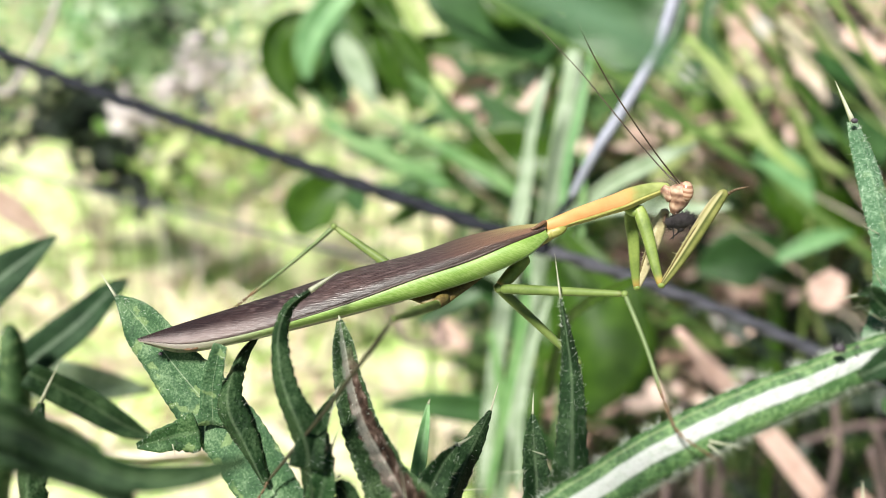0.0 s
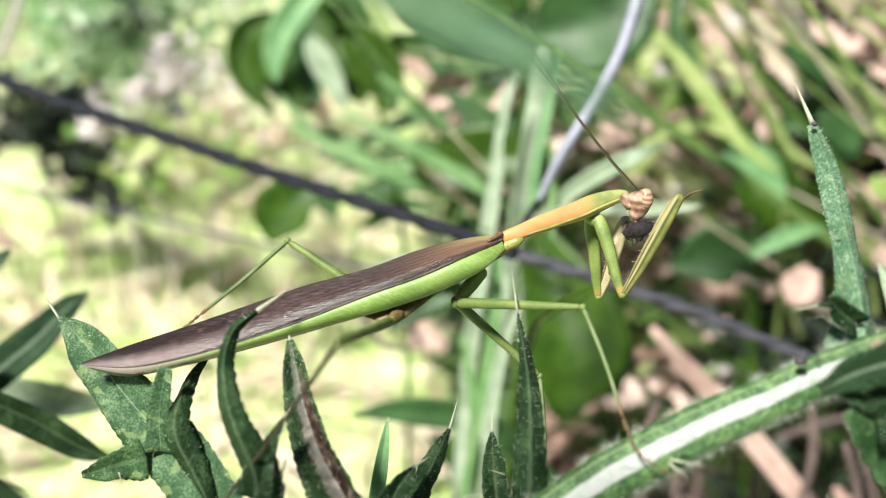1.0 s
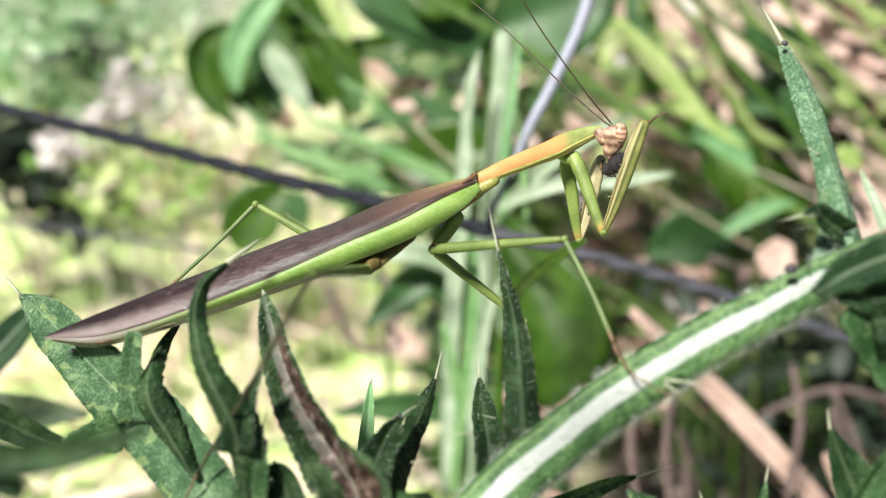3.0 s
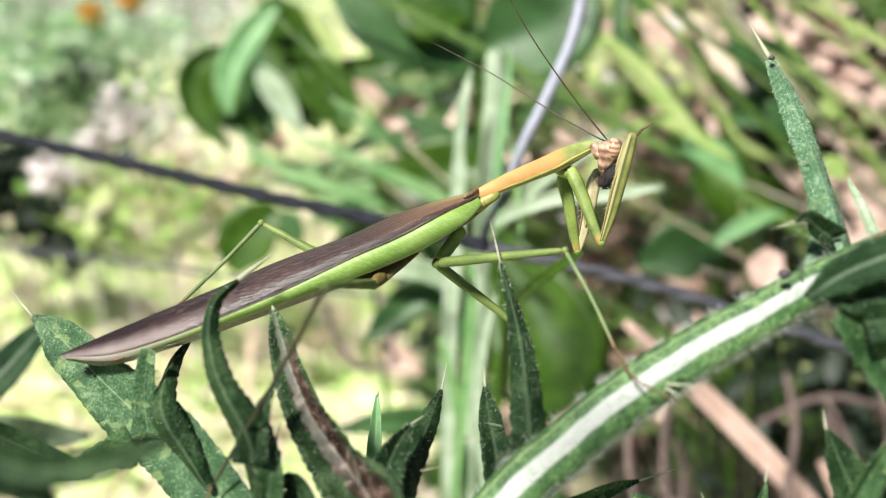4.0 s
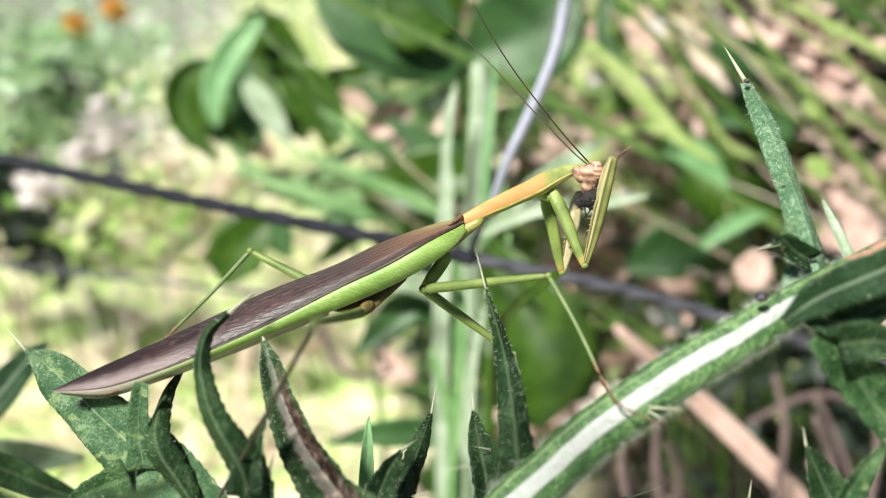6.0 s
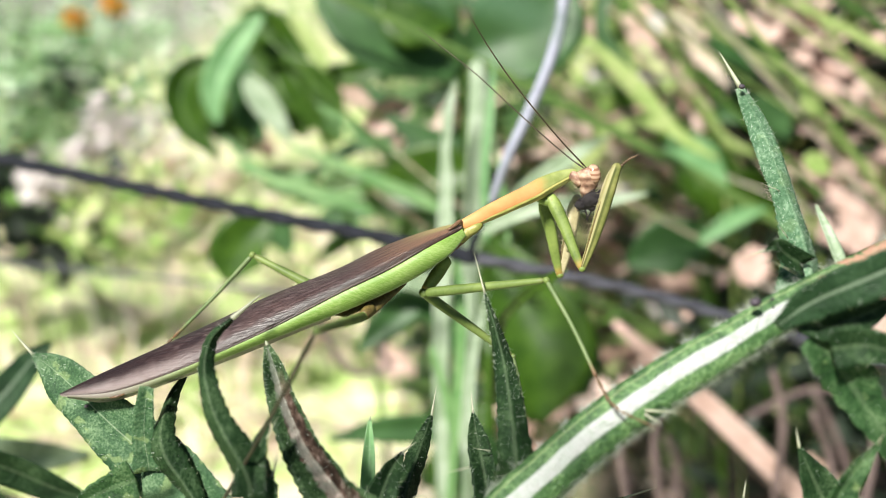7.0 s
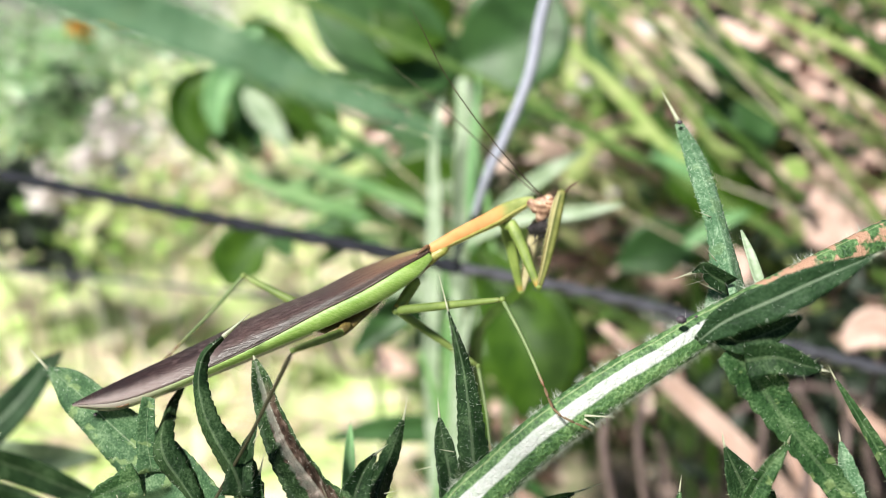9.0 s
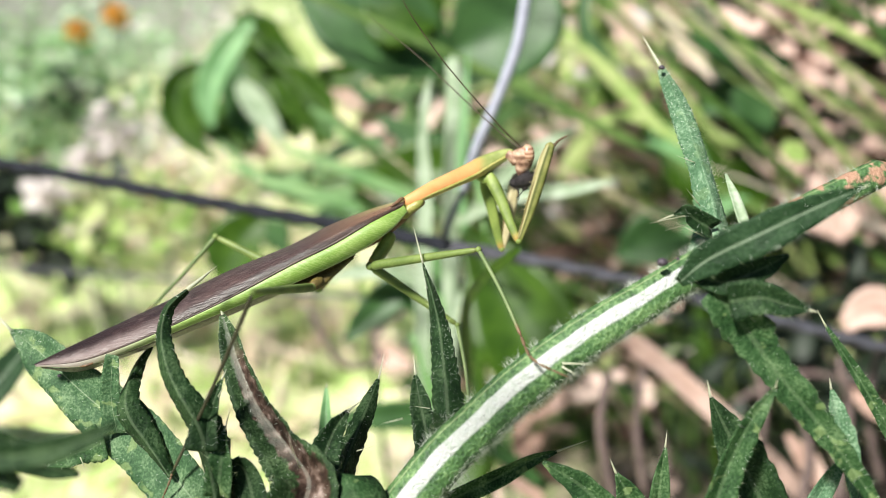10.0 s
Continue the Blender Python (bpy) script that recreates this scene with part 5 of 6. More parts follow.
def broadleaf_third():
    ob = thing("broadleaf_weed", (213.7, 442.7, 205.3), "low weed with rounded green leaves", "weed")
    part("stem", tube([np.array((201.1, 419.4, 98.6)) * (1, 1, 0), (201.1, 419.4, 98.6), (203.9, 453.0, 202.0), (214.5, 477.1, 285.0), (215.5, 490.8, 316.8)], [2.6, 2.6, 2.6, 2, 1], n=30, seg=8), M_WEED, ob)
    weed_leaf(ob, [(184.7, 483.5, 294.0), (197.6, 470.2, 278.4), (208.9, 462.0, 261.6), (215.1, 457.7, 240.3)], [5, 17, 16, 4], M_WEED, "rounded leaf")
    weed_leaf(ob, [(214.3, 475.0, 267.5), (235.4, 471.7, 251.2), (261.7, 471.8, 243.9)], [4, 16, 3], M_WEED, "rounded leaf")
    weed_leaf(ob, [(216.7, 483.7, 300.7), (238.0, 483.9, 305.2), (261.4, 479.7, 299.9)], [4, 14, 3], M_WEED_DARK, "rounded leaf")
    weed_leaf(ob, [(205.3, 454.8, 231.6), (174.2, 452.5, 233.1), (149.3, 451.4, 225.8)], [4, 18, 3], M_WEED_DARK, "rounded leaf")
    weed_leaf(ob, [(205.2, 476.8, 363.7), (214.2, 468.8, 346.8), (235.2, 468.7, 337.6), (259.8, 467.7, 327.0)], [3, 9, 9, 2], M_WEED_DARK, "dark curling leaf")
    weed_leaf(ob, [(222.9, 454.9, 316.5), (233.2, 450.1, 307.2), (241.3, 443.4, 293.2)], [3, 11, 3], M_WEED_DARK, "dark rounded leaf")
    weed_leaf(ob, [(155.6, 462.4, 372.2), (144.4, 467.8, 382.8), (138.5, 460.3, 364.5), (146.0, 451.1, 344.6), (163.0, 439.2, 320.2)], [2, 4, 4, 6, 2], M_WEED_DARK, "dark curling leaf")
    weed_leaf(ob, [(212.3, 476.0, 282.0), (177.0, 482.3, 302.3), (151.2, 488.6, 324.6)], [3, 9, 2], M_WEED, "narrow leaf")
    return ob


broadleaf(), broadleaf_second(), broadleaf_third()


def reed():
    ob = thing("reed_stalk", (18.7, 242.5, 223.0), "pale green reed stalk with upright leaves", "reed")
    part("stalk", tube([np.array((7.6, 225.0, 142.6)) * (1, 1, 0), (7.6, 225.0, 142.6), (20.8, 250.4, 229.1), (33.9, 277.4, 309.0), (44.8, 298.1, 366.5), (47.0, 305.5, 386.5)], [2.4, 2.5, 2.7, 3.4, 3.9, 2.8], n=46, seg=14, flat=0.7), M_REED, ob)
    for pts, w, mat in (
                        ([(14.3, 219.1, 256.5), (20.7, 231.7, 286.8), (26.7, 244.0, 316.4), (27.8, 253.2, 337.7)], [1.0, 1.7, 1.7, 0.3], M_HERB),
                        ([(24.6, 215.3, 262.3), (24.6, 225.5, 285.9), (29.3, 235.2, 309.1), (36.3, 241.7, 325.4)], [0.8, 1.3, 1.3, 0.3], M_REED),
                        ([(15.8, 245.7, 305.4), (18.8, 238.5, 289.5), (19.9, 230.0, 270.1), (18.6, 222.6, 252.8)], [0.9, 1.5, 1.5, 0.3], M_HERB),
                        ([(24.8, 264.7, 333.5), (28.1, 273.6, 354.6), (32.4, 281.6, 374.0), (36.2, 285.8, 384.4)], [0.9, 1.6, 1.6, 0.3], M_REED),
                        ([(39.8, 266.6, 330.6), (42.1, 275.7, 352.2), (46.8, 283.8, 371.7), (50.8, 291.2, 389.5)], [0.9, 1.6, 1.6, 0.3], M_WEED_PALE),
                        ([(46.2, 258.4, 333.1), (46.5, 265.2, 348.9), (46.1, 272.9, 366.6)], [0.7, 1.1, 0.2], M_HERB),
                        ([(13.7, 244.9, 235.1), (20.4, 265.4, 293.8), (28.7, 282.9, 341.0), (32.5, 296.3, 372.5)], [2, 3, 2.6, 0.6], M_REED),
                        ([(31.7, 278.0, 294.8), (22.5, 280.6, 309.1), (6.4, 280.6, 316.1), (-14.4, 279.6, 315.0)], [2, 4, 3.5, 0.5], M_REED),
                        ([(37.2, 270.6, 329.3), (53.4, 266.3, 347.7), (68.7, 263.2, 358.7), (81.5, 260.8, 365.6)], [1.5, 2.8, 2.6, 0.5], M_REED),
                        ([(36.5, 263.0, 336.7), (56.9, 256.4, 345.6), (74.0, 249.3, 347.8), (89.4, 244.8, 350.3)], [1.5, 2.4, 2.2, 0.5], M_REED),
                        ([(30.2, 206.4, 305.9), (29.8, 183.9, 342.2), (32.6, 172.9, 355.2), (37.9, 165.2, 363.7), (42.1, 161.4, 368.3)], [1.2, 1.3, 1.3, 1.2, 0.6], M_WEED),
                        ([(60.4, 255.4, 222.9), (28.5, 263.1, 254.7), (-0.6, 262.8, 263.7), (-23.6, 260.6, 264.2)], [2, 5, 5, 0.6], M_WEED_DARK),
                        ([(32.6, 279.8, 274.0), (18.4, 288.4, 301.2), (2.3, 285.1, 295.6), (-9.6, 280.5, 287.7)], [2, 7, 6, 0.8], M_WEED_DARK)):
        part("leaf", blade(pts, w, n=20, cols=6, fold=0.35, thick=0.4), mat, ob, "long narrow leaf")
    return ob


reed()


def trailing_herb():
    ob = thing("trailing_herb", (60.5, 404.9, 0.0), "soft green herb with long narrow drooping leaves", "herb")
    part("stem", tube([(60.5, 404.9, -10.0), (60.5, 404.9, 265.3), (-23.2, 473.4, 331.6)], [2.0, 1.8, 1.0], n=16, seg=7), M_HERB, ob)
    for pts, w, mat in (([(34.7, 451.8, 302.9), (9.7, 453.3, 301.8), (-15.7, 453.8, 297.9), (-41.8, 451.6, 287.7)], 4.67, M_WEED),
                        ([(45.2, 450.5, 275.5), (13.8, 454.6, 279.3), (-14.9, 456.5, 278.5), (-37.8, 456.0, 272.8)], 5.09, M_WEED_DARK),
                        ([(18.8, 488.9, 310.8), (-4.9, 488.9, 306.4), (-29.3, 486.5, 295.9)], 4.31, M_WEED_DARK),
                        ([(32.4, 432.9, 296.2), (2.3, 435.7, 297.0), (-24.9, 437.5, 296.2), (-54.3, 442.5, 302.6)], 2.71, M_HERB),
                        ([(-61.1, 498.0, 265.1), (-55.2, 494.1, 256.7), (-49.9, 488.2, 243.4)], 8.96, M_WEED_DARK),
                        ([(-7.0, 470.1, 260.3), (-20.9, 469.0, 255.2), (-35.3, 466.2, 245.5)], 5.3, M_WEED),
                        ([(32.6, 497.1, 307.2), (24.0, 491.6, 292.1), (12.1, 486.4, 277.3)], 4.73, M_WEED_DARK),
                        ([(-33.8, 419.5, 331.5), (-1.8, 410.2, 316.0), (30.2, 400.3, 299.5), (53.6, 391.6, 283.7)], 2.9, M_HERB),
                        ([(-66.2, 438.8, 319.3), (-26.8, 428.4, 302.8), (13.0, 418.8, 288.2), (41.4, 412.0, 278.0)], 3.3, M_HERB),
                        ([(-13.3, 462.9, 334.6), (15.1, 452.0, 314.8), (45.8, 438.3, 289.0)], 3.1, M_HERB),
                        ([(-22.2, 476.4, 338.9), (3.6, 465.6, 319.0), (26.0, 454.0, 296.4)], 2.9, M_HERB),
                        ([(-78.1, 495.2, 320.9), (-58.0, 484.1, 299.2), (-30.6, 474.1, 281.5), (-5.3, 468.1, 272.5)], 3.0, M_HERB),
                        ([(-3.4, 454.4, 291.6), (23.0, 455.0, 298.1), (44.6, 451.1, 293.3)], 4.1, M_WEED_DARK),
                        ([(-61.6, 499.6, 283.9), (-29.6, 499.9, 290.7), (0.6, 494.8, 284.8)], 3.1, M_HERB),
                        ([(5.9, 439.1, 321.2), (28.2, 431.5, 308.0), (60.5, 416.7, 280.1)], 2.7, M_WEED_DARK),
                        ([(-16.0, 498.2, 289.4), (13.3, 490.5, 277.3), (44.8, 478.4, 255.4)], 6.9, M_WEED_DARK),
                        ([(-58.7, 524.1, 290.5), (-32.2, 515.1, 274.9), (-3.5, 501.6, 249.2)], 6.4, M_HERB),
                        ([(19.0, 507.8, 318.2), (41.1, 499.6, 303.5), (68.0, 494.9, 297.9)], 7.6, M_WEED_DARK),
                        ([(4.8, 537.9, 334.5), (23.7, 528.4, 316.3), (35.2, 518.4, 295.4)], 6.4, M_WEED_DARK),
                        ([(-43.1, 528.1, 252.3), (-14.7, 521.7, 242.9), (21.5, 515.8, 236.2)], 5.9, M_HERB)):
        part("leaf", blade(pts, [w * 0.4] + [w] * (len(pts) - 2) + [0.5], n=18, cols=4, fold=0.3, thick=0.4), mat, ob, "long narrow leaf")
    return ob


trailing_herb()


def lit_weed():
    ob = thing("leafy_weed", (200.2, 455.4, 0.0), "sunlit yellow-green weed with broad and narrow leaves", "weed")
    part("stem", tube([(200.2, 455.4, -10.0), (200.2, 455.4, 232.0), (185.7, 497.2, 325.8)], [2.4, 2.0, 1.0], n=16, seg=7), M_GRASS_DARK, ob)
    for pts, w, mat, label in (([(151.4, 522.1, 376.6), (160.0, 510.7, 352.0), (175.4, 498.4, 326.7)], 7.6, M_GRASS, "broad yellow-green leaf"),
                               ([(111.3, 392.8, 373.4), (129.9, 383.1, 354.6), (147.6, 370.6, 329.0), (165.6, 363.4, 315.9)], 2.9, M_GRASS, "long yellow-green leaf"),
                               ([(206.9, 531.2, 358.0), (219.6, 519.6, 333.7), (235.0, 508.4, 310.8)], 5.7, M_STRAW, "pale withered leaf"),
                               ([(219.8, 484.2, 352.8), (224.4, 477.4, 338.0), (246.5, 472.0, 329.9), (268.6, 466.7, 321.8)], 6.6, M_WEED_DARK, "dark leaf"),
                               ([(155.7, 406.5, 312.5), (171.9, 401.0, 303.0), (184.8, 392.8, 286.5)], 9.9, M_WEED_PALE, "broad mint-green leaf"),
                               ([(217.5, 388.2, 332.5), (222.1, 386.5, 329.6), (226.6, 384.6, 326.1)], 4.7, M_GRASS, "small sunlit leaf"),
                               ([(205.1, 359.1, 313.6), (210.7, 357.0, 309.7), (215.4, 354.7, 305.3)], 5.3, M_GRASS, "small sunlit leaf"),
                               ([(192.2, 547.1, 341.3), (202.2, 536.9, 319.8), (202.5, 526.5, 295.7)], 5.2, M_GRASS, "yellow-green leaf"),
                               ([(152.9, 599.2, 353.2), (161.1, 587.1, 326.8), (153.6, 576.8, 301.7)], 8.0, M_GRASS, "yellow-green leaf"),
                               ([(305.1, 499.9, 304.6), (317.4, 492.7, 290.3), (334.2, 487.8, 282.2)], 5.4, M_WEED_DARK, "dark leaf"),
                               ([(159.1, 367.4, 273.4), (177.0, 369.7, 282.1), (194.2, 369.8, 285.7)], 4.5, M_WEED_PALE, "mint-green leaf"),
                               ([(119.1, 403.2, 323.2), (139.5, 403.0, 326.7), (158.7, 399.0, 321.0)], 3.4, M_GRASS, "sunlit leaf")):
        part("leaf", blade(pts, [w * 0.5] + [w] * (len(pts) - 2) + [0.8], n=14, cols=6, fold=0.25, thick=0.4, curl=0.1), mat, ob, label)
    return ob


lit_weed()


def grass_tuft():
    ob = thing("grass_tuft", np.array((329.9, 392.7, 242.2)) * (1, 1, 0), "tuft of long yellow-green grass blades leaning over", "grass")
    for pts, w in (([np.array((361.3, 388.9, 239.0)) * (1, 1, 0), (357.8, 391.4, 269.1), (294.6, 406.5, 330.5), (245.4, 419.1, 363.6), (206.7, 431.2, 384.6)], [2, 2, 2.2, 2.2, 0.8]),
                   ([np.array((230.7, 441.6, 237.0)) * (1, 1, 0), (198.1, 425.5, 269.7), (171.4, 426.2, 304.3), (140.9, 439.8, 342.8), (117.5, 455.1, 374.0)], [1.2, 1.4, 1.6, 1.6, 0.6]),
                   ([np.array((327.0, 452.3, 177.8)) * (1, 1, 0), (266.0, 461.8, 239.1), (216.0, 478.1, 293.2), (186.6, 496.9, 356.3)], [2, 2, 2, 0.8])):
        part("leaf", blade(pts, w, n=28, cols=4, fold=0.4, thick=0.4), M_GRASS, ob, "long leaning blade")
    return ob


grass_tuft()


def thistle_far():
    ob = thing("thistle", (-117.7, 195.1, 301.8), "thistle with dark leaves, farther back", "thistle")
    for pts, w, mat in (([(-121.9, 185.8, 317.5), (-108.5, 191.6, 328.3), (-96.9, 197.4, 336.3), (-91.9, 207.3, 339.9), (-88.5, 214.0, 341.0)], [4, 5, 4.6, 3.2, 0.5], M_LEAFLET),
                        ([(-132.0, 207.7, 315.5), (-114.4, 209.6, 310.6), (-100.7, 212.2, 306.7), (-88.0, 214.9, 302.9)], [5, 6, 4.5, 0.8], M_REED),
                        ([(-135.3, 184.4, 339.1), (-122.2, 189.5, 345.2), (-110.9, 196.2, 352.6), (-100.6, 202.6, 359.2)], [5, 6, 5, 0.6], M_LEAFLET),
                        ([(-85.5, 148.6, 352.6), (-76.7, 150.3, 344.9), (-68.7, 150.3, 338.2), (-63.0, 150.6, 334.5)], [3, 3.4, 2.6, 0.5], M_THISTLE_DARK)):
        lobe(ob, pts, w, mat, None, (), 0, 71, "dark green lobe with a pale rib", fold=0.25, n=20)
    part("stem", tube([np.array((-129.0, 185.3, 251.9)) * (1, 1, 0), (-129.0, 185.3, 251.9), (-112.1, 184.6, 316.6), (-108.1, 184.7, 342.8)], [4, 4, 4, 2.5], n=20, seg=10), M_THISTLE, ob)
    return ob


thistle_far()


def near_leaf():
    """The thistle leaf that hangs over the lens."""
    ob = thing("thistle", (28.2, 79.0, 486.6), "overhanging thistle leaf close to the lens", "thistle")
    lobe(ob, [(14.5, 44.9, 438.6), (10.3, 46.2, 440.8), (5.0, 47.7, 443.4), (-1.0, 48.5, 446.7), (-10.2, 50.1, 451.3), (-22.2, 51.3, 457.0), (-38.6, 53.6, 464.5)], [0.2, 0.8, 1.3, 1.7, 2.0, 2.0, 1.8], M_THISTLE_DOWN, None, (), 40, 81, "downy leaf", fold=0.2, n=24, name="leaf")
    p = np.array((-38.6, 53.6, 464.5))
    part("stem", tube([p, p + (-40, -20, -60), (p[0] - 70, p[1] - 30, 180), (p[0] - 80, p[1] - 30, -12)], [1.6, 3.5, 4.5, 5.5], n=24, seg=10), M_THISTLE, ob)
    return ob


near_leaf()


def dry_leaves():
    for pts, w in (([(103.5, 327.3, 258.4), (124.6, 319.2, 236.1), (150.8, 309.1, 207.7), (177.1, 297.7, 176.4), (197.2, 290.0, 152.4)], [1.5, 4, 5, 4.6, 2.5]),
                   ([(178.7, 345.3, 276.7), (173.6, 342.2, 268.6), (170.5, 339.4, 261.5)], [4, 9, 3]),
                   ([(223.1, 367.0, 290.3), (232.4, 360.1, 276.2), (238.9, 353.6, 262.3)], [6, 14, 4]),
                   ([(178.2, 254.7, 275.8), (189.9, 256.0, 280.7), (202.3, 252.7, 275.4)], [3, 8, 4]),
                   ([(184.3, 595.4, 350.4), (201.9, 586.9, 334.2), (215.1, 577.3, 314.6)], [8, 18, 5])):
        ob = thing("dry_leaf", pts[-1], "curled pinkish dry leaf", "dry leaf", "dry leaves behind the fence")
        part("blade", blade(pts, w, n=18, cols=8, fold=0.12, curl=0.1, thick=0.6, wave=0.06), M_DRY, ob)
        part("midrib", tube([np.array(q) + FACE * 0.3 for q in pts], [0.8] * len(pts), n=12, seg=6), M_LITTER, ob)
    pts = [(-262.8, 444.5, 291.2), (-243.0, 444.6, 267.6), (-225.3, 446.3, 247.6)]
    ob = thing("dry_leaf", pts[-1], "long pinkish dry leaf", "dry leaf", "dry leaves behind the fence")
    part("blade", blade(pts, [3, 8, 1], n=14, cols=6, fold=0.2, thick=0.5), M_DRY, ob)
    part("midrib", tube([np.array(q) + FACE * 0.3 for q in pts], [0.7] * 3, n=8, seg=5), M_LITTER, ob)
    pts = [np.array((-281.1, 437.9, 253.2)) * (1, 1, 0), (-240.2, 419.8, 309.2), (-217.7, 423.5, 340.8), (-198.2, 430.5, 367.6), (-186.2, 437.2, 393.8)]
    solo("dry_twig", tube(pts, [1.8, 1.8, 1.7, 1.6, 1.2], n=24, seg=8), M_SEED, pts[0], "pale dry upright twig", "twig", "dry twigs behind the fence")
    rng = random.Random(77)
    for spot, size in (((195.4, 545.2, 337.6), 20), ((237.4, 589.0, 345.7), 18), ((286.6, 571.0, 313.8), 16), ((306.5, 521.3, 303.7), 15), ((352.8, 589.1, 317.7), 20), ((304.4, 527.0, 266.0), 15), ((309.7, 588.5, 257.6), 14), ((259.4, 550.4, 261.0), 12),
                       ((358.5, 553.5, 287.2), 20), ((316.6, 496.3, 247.9), 18), ((286.2, 447.7, 230.8), 17), ((178.9, 635.0, 339.8), 16), ((19.3, 526.1, 310.1), 19), ((3.5, 553.6, 320.2), 16), ((26.9, 507.5, 294.0), 15), ((-62.6, 549.8, 298.6), 12),
                       ((4.3, 535.9, 128.1), 20), ((177.0, 438.9, 189.5), 10), ((219.5, 479.8, 191.2), 10), ((209.4, 547.8, 245.2), 11), ((204.1, 605.6, 276.7), 14)):
        q = np.array(spot)
        way = unit(np.array((rng.gauss(0.4, 0.6), rng.gauss(0, 0.3), rng.gauss(-0.5, 0.6))))
        pts = [q - way * size, q - way * size * 0.3 + (0, 0, size * 0.15), q + way * size * 0.4 + (0, 0, size * 0.12), q + way * size]
        ob = thing("dry_leaf", q, "curled pinkish dry leaf caught in the growth", "dry leaf", "dry leaves behind the fence")
        part("blade", blade(pts, [1.5, size * 0.5, size * 0.45, 0.8], n=12, cols=6, fold=0.25, curl=0.3, thick=0.5, wave=0.15, seed=int(size * 7)), M_DRY, ob)
        part("midrib", tube([np.array(p) + FACE * 0.2 for p in pts], [0.7] * 4, n=8, seg=5), M_LITTER, ob)
    for pts in ([(204.9, 332.8, 202.4), (213.0, 322.9, 181.0), (218.1, 312.3, 157.4), (220.0, 300.9, 131.5)], [(139.7, 357.0, 170.0), (143.4, 349.4, 153.1), (137.4, 340.6, 131.6)], [(242.8, 334.5, 188.4), (207.3, 336.8, 199.5), (170.1, 331.5, 192.6)],
                [(2.7, 361.9, 230.6), (-1.4, 366.8, 241.2), (23.0, 375.0, 252.3), (39.4, 375.2, 243.3)], [(-33.1, 386.3, 255.0), (-26.8, 378.7, 238.6), (-17.4, 371.9, 224.6), (2.7, 370.6, 225.4)]):
        solo("dry_twig", tube(pts, [1.6, 1.8, 1.6, 1.2][:len(pts)], n=20, seg=8), M_BROWN_STEM, pts[0], "thin dry grey-brown twig", "twig", "dry twigs behind the fence")
    for pts in ([(89.8, 263.8, 266.6), (82.9, 255.6, 246.1), (84.0, 243.4, 217.4)],
                [(108.4, 279.5, 255.3), (101.9, 270.2, 232.3), (101.4, 259.3, 206.5)],
                [(172.8, 247.4, 267.3), (173.5, 238.1, 245.5), (163.4, 225.9, 215.1)],
                [(161.5, 260.9, 246.0), (166.3, 251.5, 224.5), (158.9, 242.5, 202.3)],
                [(212.3, 280.6, 249.5), (202.1, 270.5, 224.0), (203.1, 257.2, 192.8)],
                [(161.5, 293.5, 245.9), (163.1, 283.7, 222.9), (154.7, 271.1, 191.9)]):
        solo("dry_twig", tube(pts, [1.5, 1.8, 1.5], n=16, seg=8), M_BROWN_STEM, pts[-1], "upright grey-brown dry stalk", "twig", "dry twigs behind the fence")
    for pts, w in (([(44.4, 265.0, 236.3), (49.9, 261.3, 228.3), (58.1, 255.4, 215.8)], 5.4),
                   ([(162.4, 262.1, 223.3), (169.4, 256.7, 211.7), (176.3, 249.9, 196.9)], 4.6),
                   ([(189.9, 266.2, 237.4), (198.0, 262.5, 230.0), (210.3, 257.3, 220.0)], 3.7)):
        ob = thing("dry_leaf", pts[-1], "pale tan dry leaf lying in the growth", "dry leaf", "dry leaves behind the fence")
        part("blade", blade(pts, [w * 0.3, w, w * 0.3], n=14, cols=6, fold=0.2, curl=0.25, thick=0.5, wave=0.1), M_LITTER, ob)
        part("midrib", tube([np.array(q) + FACE * 0.3 for q in pts], [0.6] * 3, n=8, seg=5), M_LITTER, ob)


dry_leaves()


# ---- loose growth over the ground ----
def strip(root, way, length, width, rng, bend, segs=5):
    """A grass blade: folded, bending over."""
    root = np.array(root, float)
    way = np.array((way[0], way[1], 0.0))
    side = np.array((-way[1], way[0], 0.0))
    verts, faces, uvs = [], [], []
    for i in range(segs + 1):
        f = i / segs
        p = root + np.array((0, 0, 1.0)) * length * (f - 0.45 * bend * f * f) + way * length * bend * f * f
        w = width * (1 - f) ** 0.6 * (0.6 + 0.8 * f if f < 0.5 else 1.0) + 0.05
        verts += [p - side * w, p + way * w * 0.35, p + side * w]
        uvs += [(0, f), (0.5, f), (1, f)]
    for i in range(segs):
        a = 3 * i
        faces += [(a, a + 1, a + 4, a + 3), (a + 1, a + 2, a + 5, a + 4)]
    return verts, faces, uvs


def oval(c, a, b, rng, bow=0.25):
    """A small bowed leaf of twelve triangles with half-axis vectors a and b."""
    c, a, b = np.array(c, float), np.array(a, float), np.array(b, float)
    n = unit(np.cross(a, b)) * np.linalg.norm(b)
    verts = [c - a, c - a * 0.45 + b * 0.8, c + a * 0.3 + b * 0.8, c + a, c + a * 0.3 - b * 0.8, c - a * 0.45 - b * 0.8, c - a * 0.4 - n * bow, c + a * 0.35 - n * bow]
    faces = [(0, 1, 6), (1, 2, 7, 6), (2, 3, 7), (3, 4, 7), (4, 5, 6, 7), (5, 0, 6)]
    return verts, faces, [(0.5, 0.5)] * 8


